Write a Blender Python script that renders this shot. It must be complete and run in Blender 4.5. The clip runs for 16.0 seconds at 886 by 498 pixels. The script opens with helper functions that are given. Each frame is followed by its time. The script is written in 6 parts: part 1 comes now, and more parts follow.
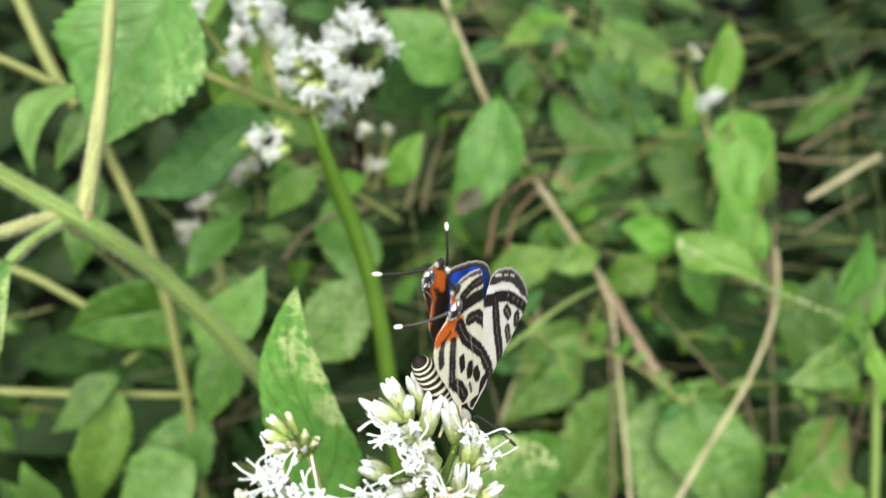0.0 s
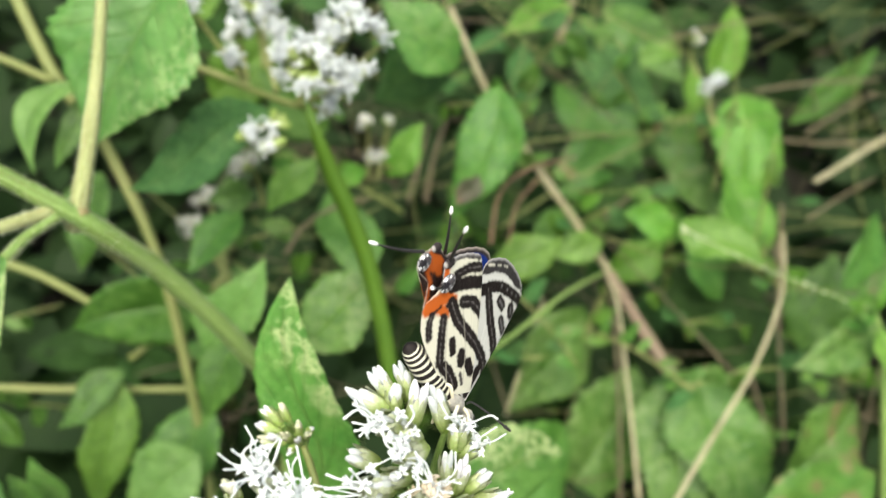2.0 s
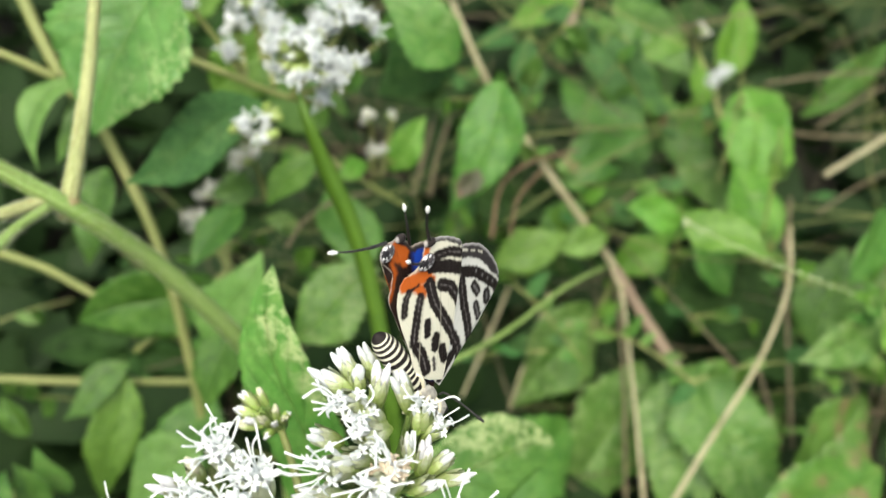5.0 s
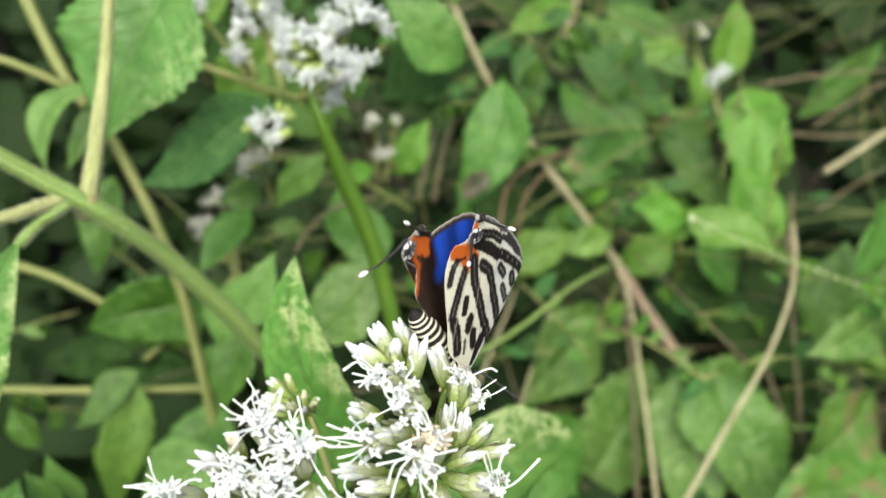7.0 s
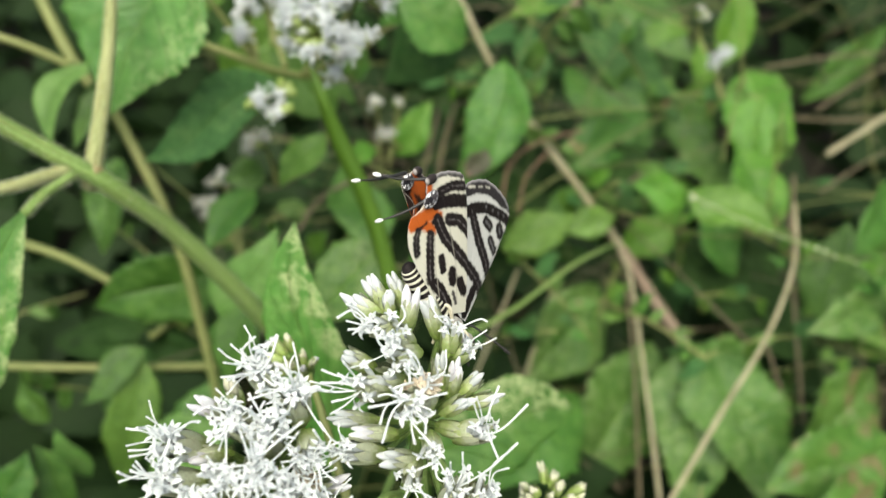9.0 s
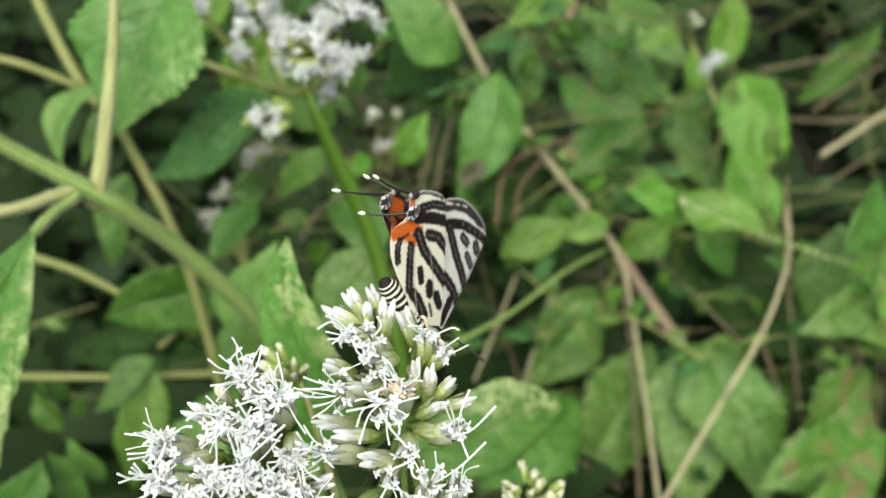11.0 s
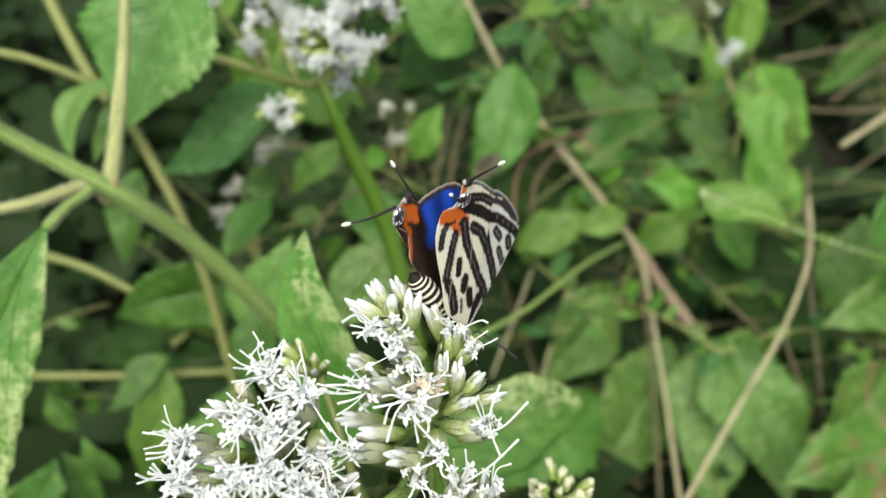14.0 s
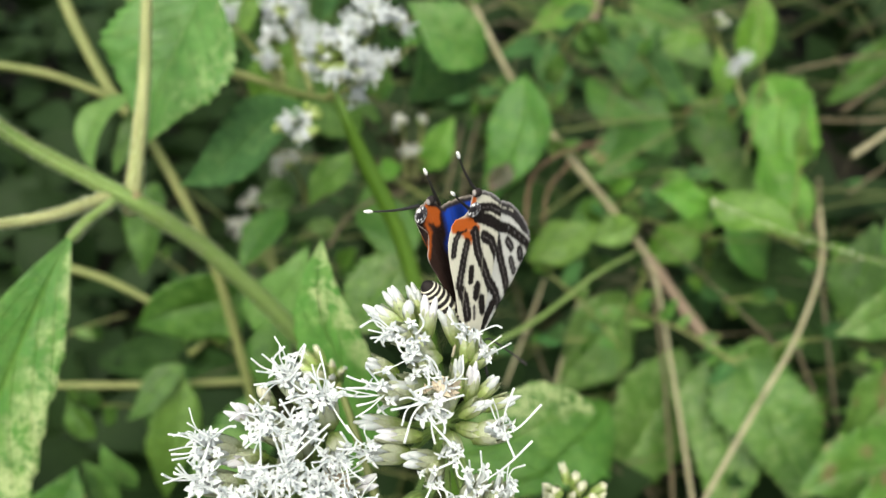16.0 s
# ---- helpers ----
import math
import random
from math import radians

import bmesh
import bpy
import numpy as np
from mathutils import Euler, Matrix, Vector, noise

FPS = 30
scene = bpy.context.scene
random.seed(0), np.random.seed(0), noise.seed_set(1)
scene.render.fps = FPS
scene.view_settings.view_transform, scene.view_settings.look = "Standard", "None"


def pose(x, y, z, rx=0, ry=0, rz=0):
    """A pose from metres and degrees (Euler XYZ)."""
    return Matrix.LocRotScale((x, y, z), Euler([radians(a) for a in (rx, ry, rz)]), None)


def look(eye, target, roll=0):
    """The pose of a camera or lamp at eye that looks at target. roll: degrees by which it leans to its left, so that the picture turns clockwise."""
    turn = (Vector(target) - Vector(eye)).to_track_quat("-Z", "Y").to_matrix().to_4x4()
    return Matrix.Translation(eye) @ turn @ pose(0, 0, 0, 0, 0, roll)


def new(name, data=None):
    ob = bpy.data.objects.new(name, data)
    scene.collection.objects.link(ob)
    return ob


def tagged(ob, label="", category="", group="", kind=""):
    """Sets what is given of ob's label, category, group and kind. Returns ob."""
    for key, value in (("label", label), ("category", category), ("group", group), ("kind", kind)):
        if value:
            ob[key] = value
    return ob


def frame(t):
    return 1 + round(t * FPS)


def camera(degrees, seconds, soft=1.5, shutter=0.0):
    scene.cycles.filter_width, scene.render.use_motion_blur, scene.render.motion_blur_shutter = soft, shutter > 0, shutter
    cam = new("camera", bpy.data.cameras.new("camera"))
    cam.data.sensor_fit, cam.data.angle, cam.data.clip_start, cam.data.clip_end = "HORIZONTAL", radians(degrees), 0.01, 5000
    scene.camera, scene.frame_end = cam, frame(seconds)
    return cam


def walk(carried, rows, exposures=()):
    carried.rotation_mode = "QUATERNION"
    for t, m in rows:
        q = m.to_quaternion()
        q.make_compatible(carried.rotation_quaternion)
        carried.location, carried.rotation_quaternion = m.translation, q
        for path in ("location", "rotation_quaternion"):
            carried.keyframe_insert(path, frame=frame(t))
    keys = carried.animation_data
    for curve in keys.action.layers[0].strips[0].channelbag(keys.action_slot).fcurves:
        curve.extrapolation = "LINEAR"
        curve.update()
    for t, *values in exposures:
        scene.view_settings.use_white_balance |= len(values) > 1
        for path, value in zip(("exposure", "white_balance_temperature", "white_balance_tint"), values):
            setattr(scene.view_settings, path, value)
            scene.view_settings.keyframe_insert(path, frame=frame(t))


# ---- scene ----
# ---- the camera and its way ----
cam = camera(60.0, 16.0, soft=1.5)
cam.data.dof.use_dof = True
cam.data.dof.focus_distance = 0.094
cam.data.dof.aperture_fstop = 17.5
PATH = [
    (0.0, -0.00907, 0.01336, 0.32512, 51.63, -5.57, -0.87),
    (0.5, -0.00932, 0.01396, 0.32531, 51.58, -5.46, -0.84),
    (1.0, -0.00684, 0.01474, 0.32668, 51.44, -5.12, -0.68),
    (1.5, -0.00631, 0.01456, 0.32589, 51.42, -4.72, -0.88),
    (2.0, -0.00585, 0.01341, 0.32455, 51.03, -4.21, -0.84),
    (2.5, -0.00174, 0.01181, 0.32395, 50.91, -3.60, 0.07),
    (3.0, 0.00002, 0.01118, 0.32444, 50.97, -3.05, 0.77),
    (3.5, 0.00092, 0.01084, 0.32468, 50.90, -2.73, 1.31),
    (4.0, 0.00126, 0.01083, 0.32576, 50.88, -2.81, 1.24),
    (6.5, -0.00019, 0.01328, 0.31972, 51.72, -3.20, -1.02),
    (7.0, -0.00344, 0.00792, 0.31998, 52.26, -2.41, -0.78),
    (7.5, 0.00095, 0.00383, 0.32361, 52.35, -2.04, -1.39),
    (8.0, -0.00134, 0.00185, 0.32159, 52.07, -2.19, -0.93),
    (8.5, 0.00188, 0.00398, 0.31697, 52.26, -1.70, -0.39),
    (9.0, -0.00151, 0.00304, 0.31779, 51.78, -2.00, -0.37),
    (11.5, 0.00387, -0.00249, 0.32367, 52.05, -0.49, -0.23),
    (12.0, 0.00239, -0.00303, 0.32332, 51.90, -0.67, -0.32),
    (12.5, 0.00222, -0.00260, 0.32419, 51.85, -0.50, -0.41),
    (13.0, -0.00006, 0.00130, 0.32136, 51.66, -0.03, -0.12),
    (13.5, -0.00001, 0.00139, 0.32038, 51.72, -0.11, 0.05),
    (14.0, 0.00103, 0.00091, 0.32004, 51.84, 0.13, -0.02),
    (14.5, 0.00000, -0.00000, 0.32000, 52.00, -0.00, -0.00),
    (15.0, -0.00048, -0.00153, 0.32083, 52.03, 0.15, 0.35),
    (15.5, 0.00073, -0.00163, 0.32154, 52.61, 0.42, 0.72),
    (16.0, 0.00063, -0.00173, 0.32131, 52.76, 0.81, 0.56),
]
walk(cam, [(t, pose(x, y, z, rx, ry, rz)) for t, x, y, z, rx, ry, rz in PATH],
     exposures=[(t, s + 0.21, 6900, 1) for t, s in ((0.0, 0.72), (4.2, 0.63), (7.0, 0.60), (8.6, 0.36), (12.0, 0.35), (16.0, 0.36))])

# ---- light: a bright, hazy sky and a soft sun from above ----
world = bpy.data.worlds.new("sky")
scene.world = world
world.use_nodes = True
sky = world.node_tree.nodes.new("ShaderNodeTexSky")
sky.sky_type = "NISHITA"
sky.sun_disc = False
sky.sun_elevation, sky.sun_rotation = radians(62), radians(190)
sky.air_density, sky.dust_density = 0.8, 6.0
world.node_tree.links.new(sky.outputs[0], world.node_tree.nodes["Background"].inputs[0])
world.node_tree.nodes["Background"].inputs[1].default_value = 0.13
sun = new("sun", bpy.data.lights.new("sun", "SUN"))
sun.data.energy, sun.data.angle, sun.data.color = 2.6, radians(60), (1.0, 0.985, 0.955)
sun.matrix_world = look((-0.10, -0.35, 1.2), (0.0, 0.2, 0.15))


# ---- materials ----
def nodes_of(name):
    m = bpy.data.materials.new(name)
    m.use_nodes = True
    t = m.node_tree
    return m, t, t.nodes["Principled BSDF"]


def node(t, kind, **values):
    n = t.nodes.new("ShaderNode" + kind)
    for k, v in values.items():
        if k == "operation":
            n.operation = v
        elif k == "blend":
            n.data_type, n.blend_type = "RGBA", v
        elif k == "attribute":
            n.attribute_name = v
        elif k == "feature":
            n.feature = v
    return n


def link(t, a, b):
    t.links.new(a, b)


def maths(t, operation, a, b=None):
    n = node(t, "Math", operation=operation)
    for i, v in enumerate((a, b)):
        if v is None:
            continue
        if isinstance(v, (int, float)):
            n.inputs[i].default_value = v
        else:
            link(t, v, n.inputs[i])
    return n.outputs[0]


def mixed(t, fac, a, b, blend="MIX"):
    n = node(t, "Mix", blend=blend)
    for i, v in ((0, fac), (6, a), (7, b)):
        if isinstance(v, (int, float)):
            n.inputs[i].default_value = v
        elif isinstance(v, tuple):
            n.inputs[i].default_value = (*v, 1)
        else:
            link(t, v, n.inputs[i])
    return n.outputs[2]


def ramp(t, value, *stops):
    n = node(t, "ValToRGB")
    e = n.color_ramp.elements
    while len(e) < len(stops):
        e.new(0.5)
    for s, (p, c) in zip(e, stops):
        s.position, s.color = p, (*c, 1) if isinstance(c, tuple) else (c, c, c, 1)
    link(t, value, n.inputs[0])
    return n.outputs[0]


def noise_at(t, scale, detail=3, where="Object"):
    n = node(t, "TexNoise")
    n.inputs["Scale"].default_value, n.inputs["Detail"].default_value = scale, detail
    c = node(t, "TexCoord")
    link(t, c.outputs[where], n.inputs["Vector"])
    return n.outputs["Fac"]


def bumped(t, bsdf, height, strength, distance):
    b = node(t, "Bump")
    b.inputs["Strength"].default_value, b.inputs["Distance"].default_value = strength, distance
    link(t, height, b.inputs["Height"])
    link(t, b.outputs[0], bsdf.inputs["Normal"])


def thin(t, bsdf, colour, share):
    """Let light through a thin blade: the surface mixed with a translucent one."""
    tr = node(t, "BsdfTranslucent")
    link(t, colour, tr.inputs["Color"])
    mix = node(t, "MixShader")
    mix.inputs[0].default_value = share
    link(t, bsdf.outputs[0], mix.inputs[1])
    link(t, tr.outputs[0], mix.inputs[2])
    link(t, mix.outputs[0], t.nodes["Material Output"].inputs[0])


def leaf_material(name, dark, light, vein, mines=None, brown=0.0, rough=0.5):
    """A leaf: net of veins by its own length and breadth, blotches, leaf-miner tracks, dead patches."""
    m, t, b = nodes_of(name)
    uv = node(t, "UVMap")
    sep = node(t, "SeparateXYZ")
    link(t, uv.outputs[0], sep.inputs[0])
    across = maths(t, "ABSOLUTE", maths(t, "SUBTRACT", sep.outputs[0], 0.5))
    along = sep.outputs[1]
    info = node(t, "ObjectInfo")
    blotch = noise_at(t, 130, 4)
    fine = noise_at(t, 900, 3)
    colour = mixed(t, ramp(t, blotch, (0.3, 0.0), (0.7, 1.0)), dark, light)
    tint = maths(t, "ADD", maths(t, "MULTIPLY", info.outputs["Random"], 0.5), 0.75)
    n = node(t, "HueSaturation")
    link(t, colour, n.inputs["Color"])
    link(t, tint, n.inputs["Value"])
    link(t, maths(t, "ADD", maths(t, "MULTIPLY", info.outputs["Random"], 0.03), 0.485), n.inputs["Hue"])
    colour = n.outputs[0]
    colour = mixed(t, ramp(t, fine, (0.35, 0.0), (0.75, 0.45)), colour, light)
    pale = ramp(t, noise_at(t, 260, 5), (0.50, 0.0), (0.70, 0.75))
    colour = mixed(t, pale, colour, vein)
    stipple = maths(t, "MULTIPLY", ramp(t, noise_at(t, 1500, 4), (0.52, 0.0), (0.64, 1.0)), ramp(t, noise_at(t, 190, 3), (0.40, 0.0), (0.66, 0.55)))
    colour = mixed(t, stipple, colour, tuple(min(1.0, 1.25 * c + 0.02) for c in vein))
    shade = ramp(t, noise_at(t, 420, 4), (0.34, 0.45), (0.52, 0.0))
    colour = mixed(t, shade, colour, tuple(0.75 * c for c in dark))
    # side veins sweep forwards from the midrib
    phase = maths(t, "SUBTRACT", maths(t, "MULTIPLY", along, 7.0), maths(t, "MULTIPLY", across, 5.0))
    tri = maths(t, "ABSOLUTE", maths(t, "SUBTRACT", maths(t, "FRACT", phase), 0.5))
    side = ramp(t, tri, (0.0, 1.0), (0.07, 0.0))
    rib = ramp(t, across, (0.0, 1.0), (0.03, 0.0))
    veins = maths(t, "MAXIMUM", maths(t, "MULTIPLY", side, 0.6), rib)
    colour = mixed(t, maths(t, "MULTIPLY", veins, 0.75), colour, vein)
    if mines:
        # pale tracks and blotches gnawed towards one margin and the tip
        way, wu, wv, lo, hi, share, patchy = mines
        edge = sep.outputs[0] if way > 0 else maths(t, "SUBTRACT", 1.0, sep.outputs[0])
        reach = maths(t, "ADD", maths(t, "MULTIPLY", edge, wu), maths(t, "MULTIPLY", along, wv))
        reach = maths(t, "ADD", reach, maths(t, "MULTIPLY", maths(t, "SUBTRACT", noise_at(t, 150, 3), 0.5), 0.7))
        line = maths(t, "ABSOLUTE", maths(t, "SUBTRACT", noise_at(t, 330, 3), 0.5))
        track = ramp(t, line, (0.012, 0.8), (0.04, 0.0))
        blot = ramp(t, noise_at(t, 300, 4), (0.50 - 0.5 * patchy, 0.0), (0.66 - 0.5 * patchy, 1.0))
        patch = maths(t, "MULTIPLY", blot, ramp(t, noise_at(t, 1300, 5), (0.36, 0.15), (0.56, 1.0)))
        mask = maths(t, "MULTIPLY", maths(t, "MAXIMUM", track, patch), maths(t, "MULTIPLY", ramp(t, reach, (lo, 0.0), (hi, 1.0)), share))
        colour = mixed(t, mask, colour, (0.48, 0.56, 0.27))
    if brown:
        spots = ramp(t, noise_at(t, 150, 5), (0.52, 0.0), (0.66, 1.0))
        colour = mixed(t, maths(t, "MULTIPLY", spots, brown), colour, (0.22, 0.12, 0.08))
    link(t, colour, b.inputs["Base Color"])
    link(t, maths(t, "ADD", maths(t, "MULTIPLY", blotch, 0.35), rough - 0.22), b.inputs["Roughness"])
    b.inputs["Specular IOR Level"].default_value = 0.45 if rough < 0.6 else 0.2
    height = maths(t, "ADD", maths(t, "MULTIPLY", veins, -1.0), maths(t, "MULTIPLY", fine, 0.6))
    bumped(t, b, height, 0.6, 0.0009)
    thin(t, b, colour, 0.3)
    return m


def plain_material(name, a, b_, scale, rough=0.5, fine=0.0, through_share=0.0, soil=0.25):
    """Two colours in soft blotches with grain."""
    m, t, b = nodes_of(name)
    n1 = noise_at(t, scale, 4)
    colour = mixed(t, ramp(t, n1, (0.32, 0.0), (0.68, 1.0)), a, b_)
    n2 = noise_at(t, scale * 6, 3)
    colour = mixed(t, maths(t, "MULTIPLY", n2, soil), colour, tuple(c * 0.7 for c in a))
    link(t, colour, b.inputs["Base Color"])
    b.inputs["Roughness"].default_value = rough
    if fine:
        bumped(t, b, n2, fine, 0.0004)
    if through_share:
        thin(t, b, colour, through_share)
    return m


def stem_material(name, dark, light, edge, share):
    """A ribbed herb stem: pale and reddish streaks along it, short fuzz."""
    m, t, b = nodes_of(name)
    uv = node(t, "UVMap")
    sep = node(t, "SeparateXYZ")
    link(t, uv.outputs[0], sep.inputs[0])
    ang = maths(t, "MULTIPLY", sep.outputs[0], 2 * math.pi)
    vec = node(t, "CombineXYZ")
    link(t, maths(t, "MULTIPLY", maths(t, "COSINE", ang), 2.2), vec.inputs[0])
    link(t, maths(t, "MULTIPLY", maths(t, "SINE", ang), 2.2), vec.inputs[1])
    link(t, maths(t, "MULTIPLY", sep.outputs[1], 3.0), vec.inputs[2])
    streak = node(t, "TexNoise")
    streak.inputs["Scale"].default_value, streak.inputs["Detail"].default_value = 1.6, 5
    link(t, vec.outputs[0], streak.inputs["Vector"])
    colour = mixed(t, ramp(t, streak.outputs["Fac"], (0.40, 0.0), (0.60, 1.0)), dark, light)
    colour = mixed(t, maths(t, "MULTIPLY", ramp(t, streak.outputs["Fac"], (0.30, 1.0), (0.42, 0.0)), share), colour, edge)
    fuzz = noise_at(t, 1500, 2)
    colour = mixed(t, ramp(t, fuzz, (0.5, 0.0), (0.8, 0.5)), colour, tuple(min(1.0, c * 1.4) for c in light))
    link(t, colour, b.inputs["Base Color"])
    b.inputs["Roughness"].default_value = 0.65
    bumped(t, b, maths(t, "ADD", maths(t, "MULTIPLY", streak.outputs["Fac"], 2.0), fuzz), 0.5, 0.0006)
    return m


GREEN = leaf_material("leaf_green", (0.038, 0.118, 0.012), (0.077, 0.192, 0.026), (0.117, 0.245, 0.045))
BRIGHT = leaf_material("leaf_bright", (0.070, 0.188, 0.014), (0.120, 0.264, 0.030), (0.160, 0.302, 0.056))
YOUNG = leaf_material("leaf_young", (0.084, 0.216, 0.014), (0.136, 0.300, 0.030), (0.158, 0.331, 0.051))
# leaf_dark is also a shaded copy: gaps get their darkness from its colour
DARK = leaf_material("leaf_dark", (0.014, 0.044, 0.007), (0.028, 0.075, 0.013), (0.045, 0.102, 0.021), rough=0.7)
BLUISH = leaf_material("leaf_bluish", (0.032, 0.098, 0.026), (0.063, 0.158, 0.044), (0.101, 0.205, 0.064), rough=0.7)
# leaves deep down: the shade between them is put into this near-black green
DEEP_SHADE = leaf_material("leaf_deep_shade", (0.008, 0.021, 0.004), (0.013, 0.034, 0.007), (0.019, 0.042, 0.010), rough=0.7)
MINED = leaf_material("leaf_mined", (0.056, 0.158, 0.022), (0.096, 0.212, 0.036), (0.125, 0.250, 0.046), mines=(-1, 0.8, 0.45, 0.58, 0.86, 0.9, 0.14))
MINED_FAINT = leaf_material("leaf_faintly_mined", (0.072, 0.180, 0.032), (0.108, 0.230, 0.050), (0.130, 0.260, 0.062), mines=(-1, 1.0, 0.15, 0.70, 0.92, 0.5, -0.10))
MINED_TIP = leaf_material("leaf_mined_at_tip", (0.072, 0.200, 0.030), (0.118, 0.262, 0.048), (0.150, 0.300, 0.064), mines=(1, 0.50, 0.95, 0.88, 1.22, 0.8, 0.10))
FLECKED = leaf_material("leaf_flecked", (0.046, 0.138, 0.016), (0.092, 0.210, 0.033), (0.138, 0.268, 0.056), mines=(1, 0.2, 0.2, 0.1, 0.5, 0.48, 0.06))
DUSTY = leaf_material("leaf_dusty", (0.092, 0.205, 0.034), (0.135, 0.268, 0.058), (0.170, 0.300, 0.080))
SPOTTED = leaf_material("leaf_spotted", (0.056, 0.158, 0.018), (0.097, 0.212, 0.032), (0.126, 0.245, 0.046), brown=0.7)
WITHERED = leaf_material("leaf_withered", (0.052, 0.064, 0.026), (0.090, 0.080, 0.052), (0.100, 0.090, 0.058), brown=0.8)
GRASS = plain_material("grass_blade", (0.074, 0.165, 0.012), (0.105, 0.212, 0.020), 60, 0.5, through_share=0.3)
STEM = stem_material("stem_green", (0.105, 0.200, 0.034), (0.205, 0.300, 0.085), (0.26, 0.17, 0.09), 0.5)
STEM_PALE = stem_material("stem_pale", (0.200, 0.240, 0.080), (0.345, 0.360, 0.165), (0.27, 0.15, 0.09), 0.75)
STEM_NODE = plain_material("stem_node", (0.20, 0.25, 0.08), (0.27, 0.20, 0.10), 200, 0.6, 0.4)
STEM_DULL = plain_material("stem_dull", (0.150, 0.183, 0.048), (0.209, 0.225, 0.075), 90, 0.6, 0.3)
STRAW = plain_material("straw", (0.235, 0.215, 0.120), (0.385, 0.360, 0.225), 140, 0.65, 0.5)
STRAW_BROWN = plain_material("straw_brown", (0.110, 0.090, 0.048), (0.160, 0.132, 0.074), 140, 0.65, 0.5)
STRAW_PINK = plain_material("straw_pink", (0.167, 0.116, 0.082), (0.217, 0.179, 0.112), 120, 0.65, 0.5)
RUSTY = plain_material("dead_leaf", (0.120, 0.068, 0.040), (0.175, 0.108, 0.068), 120, 0.8, 0.6)
HAIR = plain_material("stem_hair", (0.50, 0.54, 0.38), (0.62, 0.65, 0.50), 300, 0.6, through_share=0.3)
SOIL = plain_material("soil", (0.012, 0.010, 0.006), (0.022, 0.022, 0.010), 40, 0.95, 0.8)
PETAL = plain_material("petal_white", (0.76, 0.80, 0.81), (0.85, 0.88, 0.885), 900, 0.5, through_share=0.4, soil=0.06)
PETAL_PINK = plain_material("petal_blush", (0.78, 0.77, 0.82), (0.86, 0.88, 0.91), 300, 0.5, through_share=0.2, soil=0.05)
THREAD = plain_material("style_white", (0.77, 0.81, 0.82), (0.86, 0.89, 0.895), 700, 0.5, through_share=0.3, soil=0.06)
# floret hollows: their shade is put into this near-black colour
THROAT = plain_material("throat_shade", (0.035, 0.03, 0.045), (0.10, 0.085, 0.11), 500, 0.6)


def bract_material():
    """Bracts: yellow-green at the foot, cream towards the tips."""
    m, t, b = nodes_of("bract_green")
    c = node(t, "TexCoord")
    sep = node(t, "SeparateXYZ")
    link(t, c.outputs["Object"], sep.inputs[0])
    rise = maths(t, "ADD", maths(t, "MULTIPLY", sep.outputs[2], 240.0), maths(t, "MULTIPLY", maths(t, "SUBTRACT", noise_at(t, 1200, 3), 0.5), 0.8))
    colour = ramp(t, rise, (0.10, (0.24, 0.37, 0.06)), (0.60, (0.47, 0.59, 0.22)), (1.0, (0.72, 0.78, 0.56)))
    geo = node(t, "NewGeometry")
    n = node(t, "HueSaturation")
    link(t, colour, n.inputs["Color"])
    link(t, maths(t, "ADD", maths(t, "MULTIPLY", geo.outputs["Random Per Island"], 0.55), 0.6), n.inputs["Value"])
    colour = mixed(t, ramp(t, noise_at(t, 3000, 3), (0.45, 0.0), (0.75, 0.5)), n.outputs[0], (0.40, 0.36, 0.22))
    link(t, colour, b.inputs["Base Color"])
    b.inputs["Roughness"].default_value = 0.55
    bumped(t, b, noise_at(t, 2500, 2), 0.5, 0.0004)
    thin(t, b, colour, 0.2)
    return m


CALYX = bract_material()
CREAM = plain_material("bud_cream", (0.46, 0.49, 0.32), (0.70, 0.64, 0.55), 500, 0.55)
FADED = plain_material("floret_faded", (0.42, 0.43, 0.37), (0.58, 0.60, 0.54), 500, 0.6)
TAN = plain_material("floret_tan", (0.42, 0.34, 0.23), (0.64, 0.57, 0.46), 350, 0.6)

# ---- mesh helpers ----
VIEW = Vector((0.0, -0.79, 0.62))    # the open, lit side of the thicket


def part(name, bm, materials, parent=None, label=""):
    me = bpy.data.meshes.new(name)
    bm.to_mesh(me)
    bm.free()
    for m in materials if isinstance(materials, (list, tuple)) else (materials,):
        me.materials.append(m)
    ob = new(name, me)
    ob.parent = parent
    if label:
        tagged(ob, label)
    return ob


def thing(name, label, category, group="", at=(0, 0, 0)):
    ob = new(name)
    ob.empty_display_size = 0.005
    ob.location = at
    return tagged(ob, label, category, group)


def spline(points, steps):
    """A smooth line through points, with its share of the way at each place."""
    p = [Vector(q) for q in points]
    if len(p) == 2:
        return [(p[0].lerp(p[1], i / steps), i / steps) for i in range(steps + 1)]
    p = [2 * p[0] - p[1], *p, 2 * p[-1] - p[-2]]
    out = []
    for k in range(1, len(p) - 2):
        a, b, c, d = p[k - 1:k + 3]
        for i in range(steps):
            s = i / steps
            out.append((0.5 * (2 * b + (c - a) * s + (2 * a - 5 * b + 4 * c - d) * s * s + (3 * b - a - 3 * c + d) * s ** 3), (k - 1 + s) / (len(p) - 3)))
    out.append((p[-2], 1.0))
    return out


